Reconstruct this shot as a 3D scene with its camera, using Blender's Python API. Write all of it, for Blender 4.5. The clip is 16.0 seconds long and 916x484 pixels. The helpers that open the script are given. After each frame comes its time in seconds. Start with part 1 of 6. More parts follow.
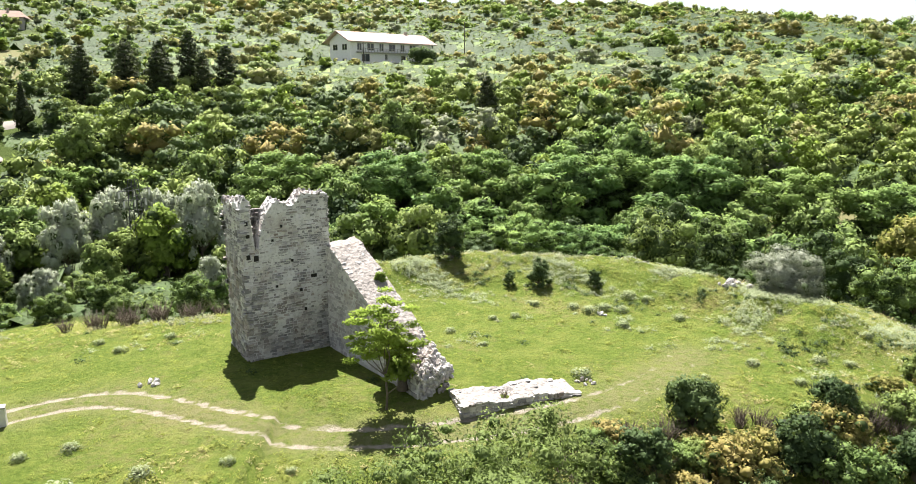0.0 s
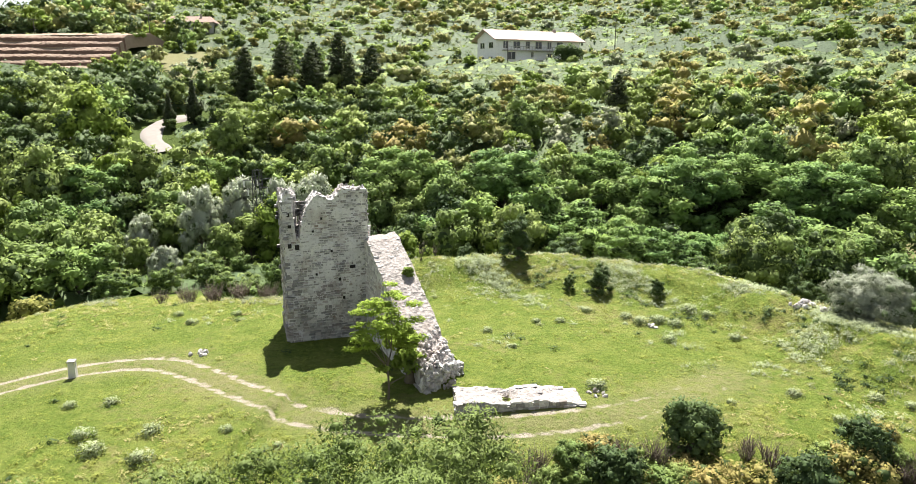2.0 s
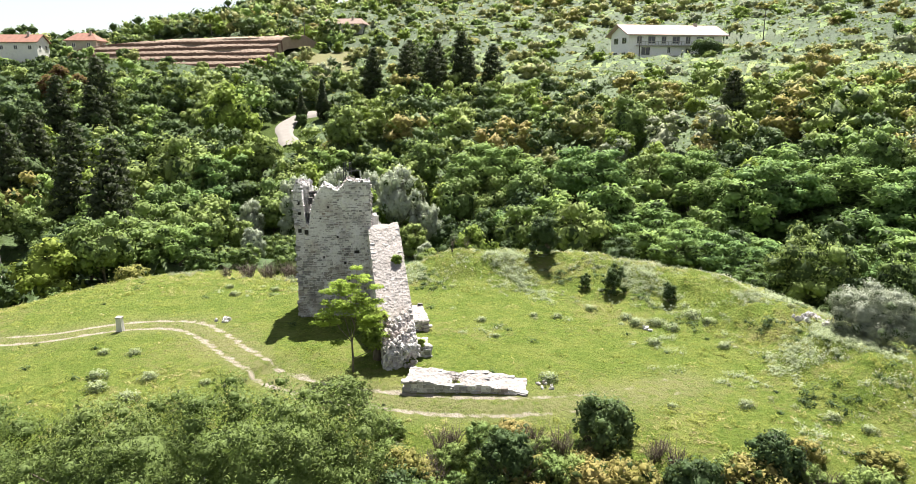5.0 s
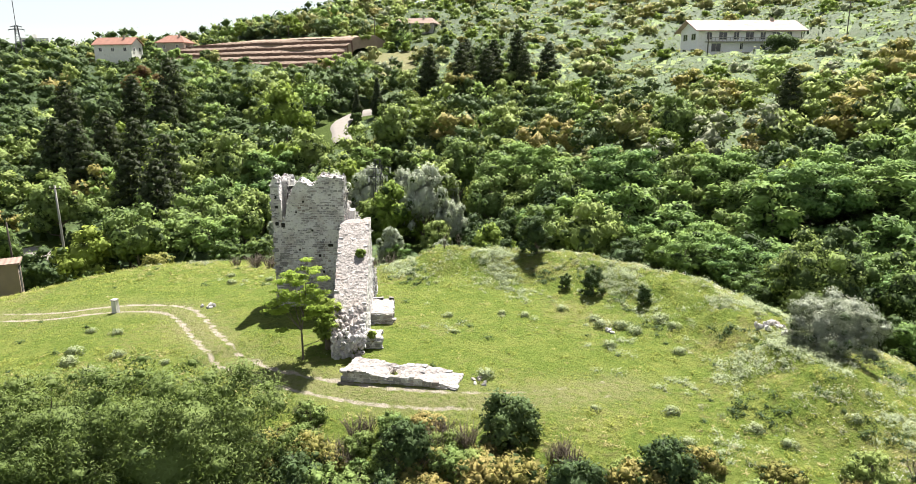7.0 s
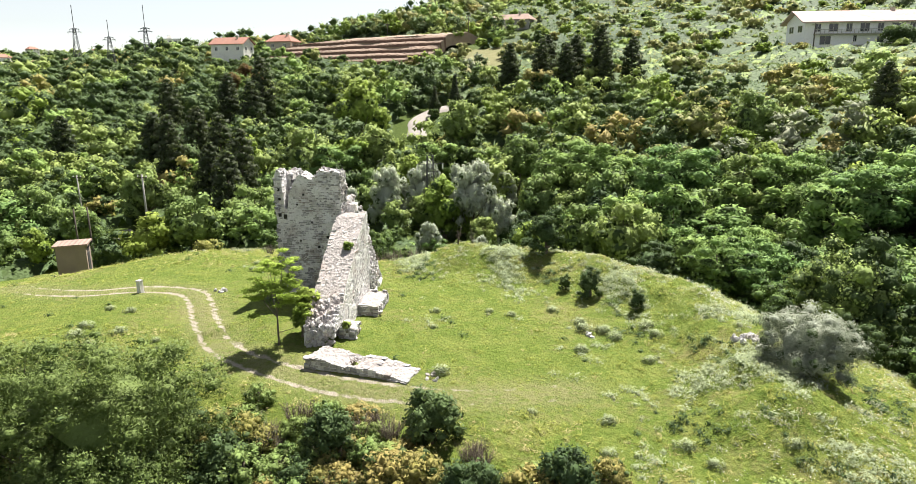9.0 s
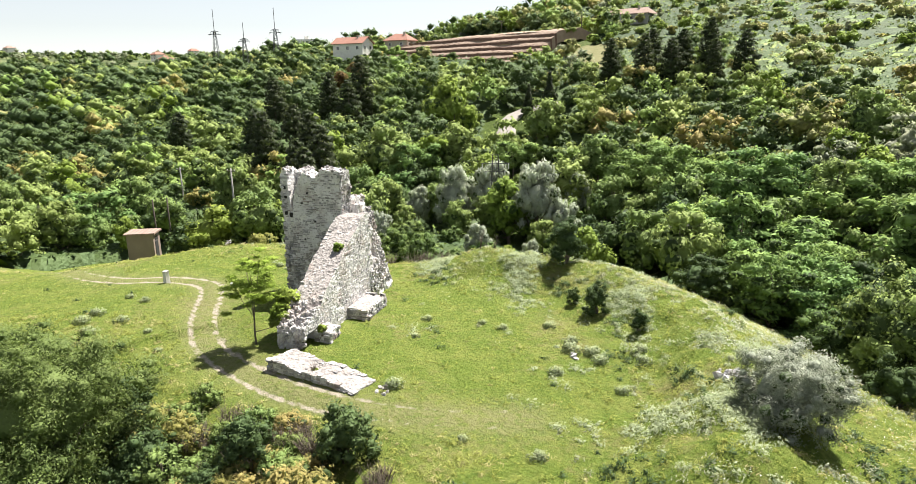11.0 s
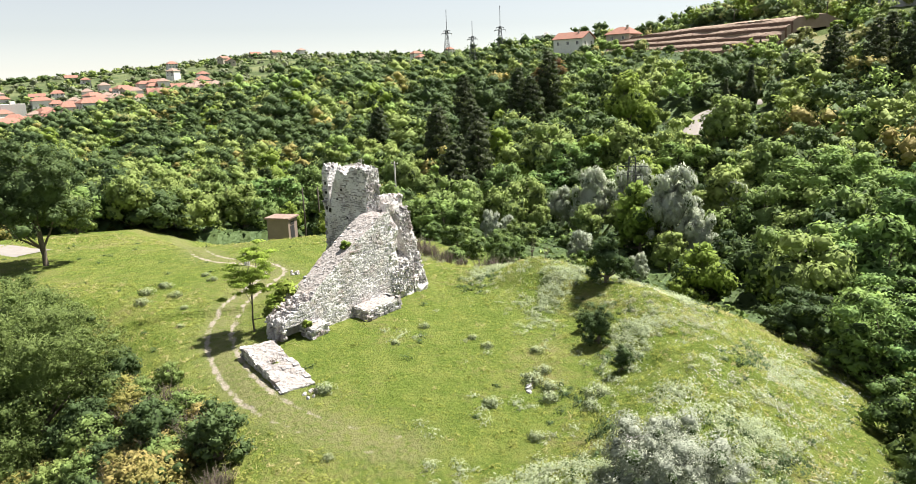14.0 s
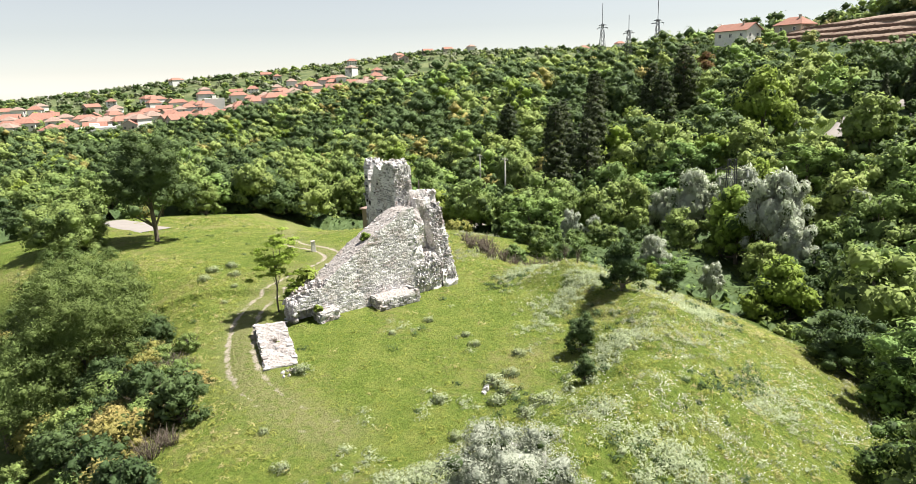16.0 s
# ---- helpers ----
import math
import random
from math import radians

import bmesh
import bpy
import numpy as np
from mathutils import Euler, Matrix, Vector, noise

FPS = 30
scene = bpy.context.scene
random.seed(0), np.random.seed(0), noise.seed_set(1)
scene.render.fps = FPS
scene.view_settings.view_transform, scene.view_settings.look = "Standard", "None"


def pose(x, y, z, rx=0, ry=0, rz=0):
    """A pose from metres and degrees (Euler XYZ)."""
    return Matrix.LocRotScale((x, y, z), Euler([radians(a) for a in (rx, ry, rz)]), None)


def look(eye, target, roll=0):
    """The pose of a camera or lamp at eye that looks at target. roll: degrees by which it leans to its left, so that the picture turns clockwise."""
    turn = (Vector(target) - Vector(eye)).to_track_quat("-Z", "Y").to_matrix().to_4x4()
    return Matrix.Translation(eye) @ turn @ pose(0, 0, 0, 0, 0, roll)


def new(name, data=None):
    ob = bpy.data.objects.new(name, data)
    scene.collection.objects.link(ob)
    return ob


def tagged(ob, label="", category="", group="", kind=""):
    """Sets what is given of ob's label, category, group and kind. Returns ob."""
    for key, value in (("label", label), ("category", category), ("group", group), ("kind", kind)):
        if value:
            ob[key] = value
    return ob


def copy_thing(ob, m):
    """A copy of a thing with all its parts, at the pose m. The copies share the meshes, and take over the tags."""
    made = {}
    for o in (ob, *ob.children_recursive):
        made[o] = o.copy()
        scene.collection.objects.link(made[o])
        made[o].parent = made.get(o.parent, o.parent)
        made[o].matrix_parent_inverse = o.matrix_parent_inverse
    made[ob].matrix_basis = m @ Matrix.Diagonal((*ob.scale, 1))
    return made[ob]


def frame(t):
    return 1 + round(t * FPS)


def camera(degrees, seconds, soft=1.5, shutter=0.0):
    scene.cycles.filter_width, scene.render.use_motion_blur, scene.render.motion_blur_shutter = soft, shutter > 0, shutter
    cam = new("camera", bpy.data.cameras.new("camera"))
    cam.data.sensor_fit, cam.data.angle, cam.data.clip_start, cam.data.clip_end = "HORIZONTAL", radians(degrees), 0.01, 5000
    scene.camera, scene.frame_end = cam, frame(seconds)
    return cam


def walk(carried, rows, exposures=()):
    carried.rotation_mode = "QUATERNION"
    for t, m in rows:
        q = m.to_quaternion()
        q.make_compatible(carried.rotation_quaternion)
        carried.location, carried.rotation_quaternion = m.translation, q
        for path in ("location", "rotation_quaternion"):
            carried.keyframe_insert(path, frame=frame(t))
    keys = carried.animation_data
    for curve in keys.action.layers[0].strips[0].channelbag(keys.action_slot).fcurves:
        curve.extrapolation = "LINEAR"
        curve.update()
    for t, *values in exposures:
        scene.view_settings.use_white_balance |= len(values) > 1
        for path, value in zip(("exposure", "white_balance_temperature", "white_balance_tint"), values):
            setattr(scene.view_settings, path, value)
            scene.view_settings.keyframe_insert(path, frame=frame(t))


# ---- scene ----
cam = camera(67.8, 16.0, soft=0.5)
METRES, EYE, TILT, LEAN, TURN = 65.0, 14.5, -13.0, 0.0, 0.0
ROWS = [
    (0.0, 0.0, 0.0, 0.0, 0.0, 0.0, -0.0),
    (0.5, 0.0268, 0.0028, 0.0015, 2.05, -0.05, -0.46),
    (1.0, 0.0541, 0.0048, 0.0026, 5.19, -0.14, -1.15),
    (1.5, 0.0816, 0.0054, 0.0038, 9.33, -0.35, -2.11),
    (2.0, 0.1093, 0.0058, 0.0052, 13.51, -0.62, -3.08),
    (2.5, 0.1362, 0.0055, 0.0063, 17.47, -0.91, -3.94),
    (3.0, 0.1619, 0.0056, 0.0073, 20.35, -1.16, -4.56),
    (3.5, 0.1869, 0.0067, 0.0084, 22.45, -1.37, -4.93),
    (4.0, 0.2113, 0.0094, 0.0099, 23.92, -1.57, -5.17),
    (6.5, 0.3391, 0.0566, 0.0222, 31.9, -2.62, -6.42),
    (7.0, 0.3647, 0.0705, 0.025, 34.0, -2.89, -6.79),
    (7.5, 0.3901, 0.0852, 0.0281, 36.31, -3.24, -7.17),
    (8.0, 0.4147, 0.1015, 0.0317, 38.68, -3.63, -7.53),
    (8.5, 0.4378, 0.1203, 0.0362, 41.03, -4.04, -7.89),
    (9.0, 0.4583, 0.142, 0.041, 43.42, -4.43, -8.22),
    (11.5, 0.5254, 0.2954, 0.0723, 57.4, -6.85, -9.74),
    (12.0, 0.5346, 0.3303, 0.0793, 60.32, -7.37, -9.95),
    (12.5, 0.5439, 0.3651, 0.0867, 63.81, -8.06, -10.21),
    (13.0, 0.5535, 0.401, 0.0944, 67.8, -8.87, -10.45),
    (13.5, 0.563, 0.4367, 0.1023, 71.72, -9.68, -10.69),
    (14.0, 0.5724, 0.472, 0.1101, 75.53, -10.47, -10.88),
    (14.5, 0.5811, 0.5067, 0.118, 79.26, -11.27, -11.02),
    (15.0, 0.5885, 0.5409, 0.1257, 82.85, -12.04, -11.08),
    (15.5, 0.5938, 0.5758, 0.1332, 86.4, -12.83, -11.08),
    (16.0, 0.596, 0.6111, 0.1406, 89.92, -13.6, -11.04),
]
walk(cam, [(t, pose(0, 0, EYE, TILT, LEAN, TURN) @ pose(METRES * x, METRES * y, METRES * z, 90 + pitch, roll, yaw)) for t, x, y, z, yaw, pitch, roll in ROWS],
     exposures=[(0.0, 1.43), (4.0, 1.38), (9.0, 1.33), (12.5, 1.27), (16.0, 1.12)])

# ---- light ----
SUN_FROM = Vector((-0.22 * 0.47, 0.975 * 0.47, 0.883)).normalized()
world = bpy.data.worlds.new("sky")
scene.world = world
world.use_nodes = True
wn = world.node_tree.nodes
sky = wn.new("ShaderNodeTexSky")
sky.sky_type, sky.sun_disc = "NISHITA", False
sky.sun_elevation = math.asin(SUN_FROM.z)
sky.sun_rotation = math.atan2(SUN_FROM.x, SUN_FROM.y)
sky.air_density, sky.dust_density, sky.ozone_density = 1.0, 0.0, 1.0
wn["Background"].inputs["Strength"].default_value = 0.046
haze = wn.new("ShaderNodeHueSaturation")
haze.inputs["Saturation"].default_value, haze.inputs["Value"].default_value = 0.36, 1.2
world.node_tree.links.new(sky.outputs["Color"], haze.inputs["Color"])
world.node_tree.links.new(haze.outputs["Color"], wn["Background"].inputs["Color"])
sun = new("sun", bpy.data.lights.new("sun", "SUN"))
sun.data.energy, sun.data.angle, sun.data.color = 5.6, radians(0.53), (1.0, 0.95, 0.87)
sun.matrix_world = look(SUN_FROM * 100, (0, 0, 0))


# ---- materials ----
class Mat:
    """A small node-graph writer for one procedural material."""

    def __init__(self, name):
        self.m = bpy.data.materials.new(name)
        self.m.use_nodes = True
        self.t = self.m.node_tree
        self.n = self.t.nodes
        self.out = self.n["Material Output"]
        self.bsdf = self.n["Principled BSDF"]

    def put(self, sock, v):
        if hasattr(v, "is_linked"):
            self.t.links.new(v, sock)
        elif isinstance(v, (tuple, list)) and len(v) == 3 and sock.type == "RGBA":
            sock.default_value = (*v, 1)
        else:
            sock.default_value = v

    def node(self, kind, **ins):
        nd = self.n.new(kind)
        for k, v in ins.items():
            self.put(nd.inputs[k.replace("_", " ")], v)
        return nd

    def coords(self):
        return self.node("ShaderNodeNewGeometry").outputs["Position"]

    def noise(self, scale, detail=4, vec=None, rough=0.55):
        nd = self.node("ShaderNodeTexNoise", Scale=scale, Detail=detail, Roughness=rough)
        self.put(nd.inputs["Vector"], vec if vec is not None else self.coords())
        return nd.outputs["Fac"]

    def voronoi(self, scale, vec=None, feature="F1"):
        nd = self.node("ShaderNodeTexVoronoi", Scale=scale)
        nd.feature = feature
        self.put(nd.inputs["Vector"], vec if vec is not None else self.coords())
        return nd.outputs["Distance"]

    def ramp(self, fac, a, b):
        nd = self.node("ShaderNodeMapRange", Value=fac)
        nd.inputs["From Min"].default_value, nd.inputs["From Max"].default_value = a, b
        return nd.outputs["Result"]

    def mix(self, fac, a, b, mode="MIX"):
        nd = self.n.new("ShaderNodeMix")
        nd.data_type, nd.blend_type = "RGBA", mode
        self.put(nd.inputs[0], fac), self.put(nd.inputs[6], a), self.put(nd.inputs[7], b)
        return nd.outputs[2]

    def math(self, op, a, b=0.0):
        nd = self.n.new("ShaderNodeMath")
        nd.operation = op
        self.put(nd.inputs[0], a), self.put(nd.inputs[1], b)
        return nd.outputs[0]

    def random(self):
        return self.node("ShaderNodeObjectInfo").outputs["Random"]

    def island(self):
        return self.node("ShaderNodeNewGeometry").outputs["Random Per Island"]

    def attr(self, name):
        nd = self.n.new("ShaderNodeAttribute")
        nd.attribute_name = name
        return nd.outputs["Fac"]

    def finish(self, col, rough=0.8, bump=None, height=0.02, spec=0.3, metal=0.0):
        self.put(self.bsdf.inputs["Base Color"], col)
        self.put(self.bsdf.inputs["Roughness"], rough)
        self.put(self.bsdf.inputs["Specular IOR Level"], spec)
        self.put(self.bsdf.inputs["Metallic"], metal)
        if bump is not None:
            b = self.node("ShaderNodeBump", Height=bump, Distance=height, Strength=0.9)
            self.t.links.new(b.outputs["Normal"], self.bsdf.inputs["Normal"])
        return self.m


def leaf_material(name, dark, light, odd, clear=0.35, spec=0.14, rough=0.65, cell=3.6, toss=0.0):
    """Leaves that let some light through; hue shifts from tree to tree, in patches and from leaf to leaf."""
    k = Mat(name)
    tree = k.noise(0.16, 1)
    leaf = k.noise(2.6, 4, rough=0.7)
    spray = k.node("ShaderNodeTexVoronoi", Scale=cell, Vector=k.coords()).outputs["Color"]
    tilt = k.node("ShaderNodeVectorMath")
    tilt.operation = "MULTIPLY_ADD"
    k.put(tilt.inputs[0], spray)
    tilt.inputs[1].default_value, tilt.inputs[2].default_value = (2 * toss, 2 * toss, 2 * toss), (-toss, -toss, -toss)
    away = k.n.new("ShaderNodeAttribute")
    away.attribute_name = "outward"
    turned = k.n.new("ShaderNodeVectorTransform")
    turned.vector_type, turned.convert_from, turned.convert_to = "NORMAL", "OBJECT", "WORLD"
    k.put(turned.inputs[0], away.outputs["Vector"])
    both = k.node("ShaderNodeVectorMath")
    both.operation = "MULTIPLY_ADD"
    k.put(both.inputs[0], k.node("ShaderNodeNewGeometry").outputs["Normal"])
    both.inputs[1].default_value = (0.35, 0.35, 0.35)
    k.put(both.inputs[2], turned.outputs[0])
    lean = k.node("ShaderNodeVectorMath")
    k.put(lean.inputs[0], tilt.outputs[0])
    k.put(lean.inputs[1], both.outputs[0])
    upright = k.node("ShaderNodeVectorMath")
    upright.operation = "NORMALIZE"
    k.put(upright.inputs[0], lean.outputs[0])
    k.put(k.bsdf.inputs["Normal"], upright.outputs[0])
    one = k.node("ShaderNodeSeparateColor", Color=spray).outputs[1]
    shade = k.math("ADD", k.math("MULTIPLY", k.island(), 0.3), k.math("ADD", k.math("MULTIPLY", leaf, 0.45), k.math("MULTIPLY", one, 0.3)))
    col = k.mix(k.ramp(shade, 0.2, 0.85), dark, light)
    stand_ = k.noise(0.03, 2)
    who = k.math("ADD", k.math("ADD", k.math("MULTIPLY", k.random(), 0.3), k.math("MULTIPLY", tree, 0.4)), k.math("MULTIPLY", stand_, 0.5))
    col = k.mix(k.math("MULTIPLY", k.ramp(who, 0.42, 0.8), 0.85), col, odd)
    k.finish(col, rough, spec=spec)
    tr = k.node("ShaderNodeBsdfTranslucent", Color=k.mix(0.5, col, (0.32, 0.45, 0.09), "MIX"))
    mx = k.node("ShaderNodeMixShader", Fac=clear)
    k.t.links.new(k.bsdf.outputs[0], mx.inputs[1])
    k.t.links.new(tr.outputs[0], mx.inputs[2])
    k.t.links.new(mx.outputs[0], k.out.inputs["Surface"])
    return k.m


def bark_material(name, a, b):
    k = Mat(name)
    f = k.noise(6, 5)
    return k.finish(k.mix(f, a, b), 0.9, k.noise(14, 4), 0.03)


def stone_material(name, low=0.17, high=0.76, dirt=0.6, warm=0.0):
    k = Mat(name)
    each = k.math("FRACT", k.math("ADD", k.island(), k.random()))
    col = k.mix(k.math("POWER", each, 1.4), (low, low * 0.97, low * 0.985), (high, high * 0.965, high * 0.95))
    col = k.mix(k.math("MULTIPLY", k.ramp(k.noise(0.7, 4), 0.5, 0.72), 0.5), col, (0.36 + warm, 0.25, 0.2))
    col = k.mix(k.math("MULTIPLY", k.ramp(k.noise(5.5, 6), 0.52, 0.75), dirt), col, (0.1, 0.095, 0.088))
    col = k.mix(k.math("MULTIPLY", k.ramp(k.noise(9, 4), 0.6, 0.75), 0.5), col, (0.5, 0.475, 0.44))
    col = k.mix(k.math("MULTIPLY", k.ramp(k.noise(0.45, 5), 0.46, 0.64), dirt * 0.8), col, (0.24, 0.225, 0.21))
    col = k.mix(k.math("MULTIPLY", k.ramp(k.noise(1.1, 6, rough=0.65), 0.54, 0.66), 0.55), col, (0.6, 0.585, 0.57))
    col = k.mix(k.math("MULTIPLY", k.ramp(k.noise(2.3, 5), 0.6, 0.7), dirt), col, (0.3, 0.2, 0.15))
    return k.finish(col, 0.92, k.noise(16, 6), 0.03, spec=0.2)


def mortar_material():
    k = Mat("lime_mortar")
    col = k.mix(k.noise(2.2, 5), (0.52, 0.505, 0.5), (0.76, 0.74, 0.73))
    col = k.mix(k.math("MULTIPLY", k.ramp(k.noise(0.8, 4), 0.5, 0.7), 0.6), col, (0.27, 0.2, 0.165))
    col = k.mix(k.math("MULTIPLY", k.ramp(k.noise(8, 5), 0.52, 0.72), 0.4), col, (0.1, 0.095, 0.09))
    return k.finish(col, 0.95, k.math("ADD", k.noise(9, 6), k.voronoi(6)), 0.05, spec=0.15)


def ground_material():
    k = Mat("meadow")
    big, mid, fine, blade = k.noise(0.13, 3), k.noise(0.55, 5, rough=0.65), k.noise(4.5, 5), k.noise(22, 4, rough=0.7)
    clump = k.noise(1.7, 5, rough=0.7)
    col = k.mix(k.ramp(fine, 0.3, 0.7), (0.078, 0.125, 0.02), (0.165, 0.21, 0.04))
    col = k.mix(k.math("MULTIPLY", k.ramp(mid, 0.45, 0.7), 0.75), col, (0.22, 0.24, 0.065))
    col = k.mix(k.math("MULTIPLY", k.ramp(clump, 0.53, 0.7), 0.6), col, (0.075, 0.105, 0.016))
    col = k.mix(k.math("MULTIPLY", k.ramp(k.math("ADD", k.math("MULTIPLY", big, 0.6), k.math("MULTIPLY", clump, 0.4)), 0.52, 0.66), 0.75), col, (0.25, 0.215, 0.1))
    col = k.mix(k.math("MULTIPLY", k.ramp(blade, 0.5, 0.7), 0.5), col, (0.032, 0.048, 0.007))
    col = k.mix(k.math("MULTIPLY", k.ramp(k.noise(34, 2), 0.66, 0.74), 0.5), col, (0.33, 0.33, 0.16))
    worn = k.math("MULTIPLY", k.attr("worn"), k.ramp(k.noise(2.6, 5), 0.3, 0.55))
    col = k.mix(worn, col, (0.2, 0.195, 0.09))
    rut = k.ramp(k.math("ADD", k.attr("track"), k.math("MULTIPLY", k.math("SUBTRACT", k.noise(1.5, 6), 0.5), 1.5)), 0.4, 0.72)
    soil = k.mix(k.noise(5, 5), (0.28, 0.24, 0.19), (0.46, 0.41, 0.345))
    col = k.mix(rut, col, soil)
    # woodland floor, its green kept dark to put in shade between the trees
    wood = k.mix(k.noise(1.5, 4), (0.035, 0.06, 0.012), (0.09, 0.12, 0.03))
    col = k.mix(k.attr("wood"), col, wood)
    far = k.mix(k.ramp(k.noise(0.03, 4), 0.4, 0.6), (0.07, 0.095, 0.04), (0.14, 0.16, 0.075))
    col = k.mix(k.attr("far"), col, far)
    return k.finish(col, 0.95, k.math("ADD", k.math("ADD", clump, k.noise(5, 5)), k.math("MULTIPLY", blade, 0.7)), 0.2, spec=0.1)


LEAF = leaf_material("broad_leaf", (0.058, 0.095, 0.03), (0.19, 0.285, 0.09), (0.265, 0.32, 0.095), 0.18, toss=0.5)
LEAF_DARK = leaf_material("dark_leaf", (0.018, 0.034, 0.014), (0.066, 0.11, 0.043), (0.095, 0.138, 0.05), 0.12, toss=0.5)
LEAF_ACACIA = leaf_material("feathery_leaf", (0.065, 0.135, 0.045), (0.2, 0.325, 0.1), (0.235, 0.325, 0.085), 0.2, toss=0.5)
LEAF_LOCUST = leaf_material("locust_leaf", (0.05, 0.085, 0.028), (0.15, 0.215, 0.066), (0.185, 0.23, 0.072), 0.26, cell=8.0, toss=0.4)
LEAF_BRIGHT = leaf_material("bright_leaf", (0.1, 0.155, 0.024), (0.22, 0.305, 0.055), (0.27, 0.32, 0.065), 0.24, toss=0.5)
LEAF_YOUNG = leaf_material("young_leaf", (0.2, 0.28, 0.045), (0.36, 0.46, 0.08), (0.34, 0.45, 0.08), 0.5)
LEAF_SILVER = leaf_material("silver_leaf", (0.34, 0.365, 0.3), (0.54, 0.57, 0.49), (0.5, 0.53, 0.43), 0.28, spec=0.08, cell=7.0)
LEAF_OLEASTER = leaf_material("oleaster_leaf", (0.21, 0.23, 0.18), (0.42, 0.445, 0.37), (0.37, 0.395, 0.31), 0.18, spec=0.08, cell=9.0, toss=0.35)
LEAF_WORM = leaf_material("wormwood_leaf", (0.22, 0.26, 0.15), (0.37, 0.41, 0.27), (0.34, 0.38, 0.22), 0.25)
# pale hillside scrub, with distance haze mixed into its leaf colour
LEAF_HILL_HAZE = leaf_material("hill_haze_leaf", (0.125, 0.15, 0.055), (0.24, 0.265, 0.105), (0.32, 0.305, 0.13), 0.22, toss=0.5)
LEAF_GREY = leaf_material("grey_leaf", (0.14, 0.17, 0.11), (0.28, 0.32, 0.21), (0.29, 0.29, 0.21), 0.28, toss=0.5)
LEAF_OLIVE = leaf_material("scrub_leaf", (0.11, 0.12, 0.03), (0.3, 0.29, 0.08), (0.33, 0.26, 0.1), 0.2, toss=0.5)
LEAF_PINE = leaf_material("pine_needle", (0.014, 0.022, 0.011), (0.045, 0.06, 0.028), (0.055, 0.066, 0.032), 0.08)
LEAF_RED = leaf_material("purple_leaf", (0.05, 0.015, 0.012), (0.13, 0.04, 0.03), (0.12, 0.05, 0.03), 0.3)
# dark leaf colour that paints shade into crowns and the gaps between trees
LEAF_SHADE = leaf_material("shaded_leaf", (0.02, 0.035, 0.012), (0.06, 0.095, 0.03), (0.065, 0.095, 0.03), 0.1, toss=0.5)
BARK = bark_material("bark", (0.07, 0.055, 0.04), (0.2, 0.17, 0.13))
TWIG = bark_material("dry_twig", (0.07, 0.055, 0.045), (0.16, 0.13, 0.1))
STONE = stone_material("limestone", 0.21, 0.62, 0.45)
STONE_PALE = stone_material("pale_limestone", 0.38, 0.57, 0.3, 0.02)
MORTAR = mortar_material()
GROUND = ground_material()


# ---- lie of the land ----
PLATEAU = [(-46, -2), (-45, 14), (-37, 34), (-24, 41), (-15, 43.5), (-9, 54), (2, 57.5), (12, 53.5), (20, 50), (28, 44),
           (28.5, 34), (21, 28), (12, 25.5), (4, 23.5), (-4, 22), (-10, 19), (-15, 11), (-20, 1), (-30, -6)]
CREST = [(-7, 48), (2, 51.5), (12, 49), (18, 43), (21.5, 38)]
TRACK_A = [(-60, 16), (-40, 20), (-25, 23.6), (-20.6, 28.5), (-17, 30.1), (-13.2, 28.9), (-9.5, 27.2), (-4.6, 26.3), (1.5, 27.5),
           (6, 29.2), (9.6, 31.5), (12.6, 35)]


for _ in range(3):  # rounds the bends off
    TRACK_A = TRACK_A[:1] + [(a[0] + (b[0] - a[0]) * k, a[1] + (b[1] - a[1]) * k) for a, b in zip(TRACK_A, TRACK_A[1:]) for k in (0.25, 0.75)] + TRACK_A[-1:]


def seg_dist(x, y, line, closed=False):
    best = np.full(np.shape(x), 1e9)
    pts = line + line[:1] if closed else line
    for (ax, ay), (bx, by) in zip(pts, pts[1:]):
        dx, dy = bx - ax, by - ay
        s = np.clip(((x - ax) * dx + (y - ay) * dy) / (dx * dx + dy * dy), 0, 1)
        best = np.minimum(best, np.hypot(x - ax - s * dx, y - ay - s * dy))
    return best


def inside(x, y, ring):
    odd = np.zeros(np.shape(x), bool)
    for (ax, ay), (bx, by) in zip(ring, ring[1:] + ring[:1]):
        cross = ((ay > y) != (by > y)) & (x < (bx - ax) * (y - ay) / (by - ay + 1e-9) + ax)
        odd ^= cross
    return odd


def waves(x, y, size, seed=0.0):
    """Soft rolling unevenness, about -1 to 1."""
    a = np.sin(x / size + 1.3 * np.sin(y / size * 0.7 + seed) + seed * 2.1)
    b = np.sin(y / size * 1.13 + 1.1 * np.sin(x / size * 0.83 + seed * 1.7) + seed)
    c = np.sin((x + y) / size * 1.9 + seed * 3.3) * 0.5
    return (a + b + c) / 2.5


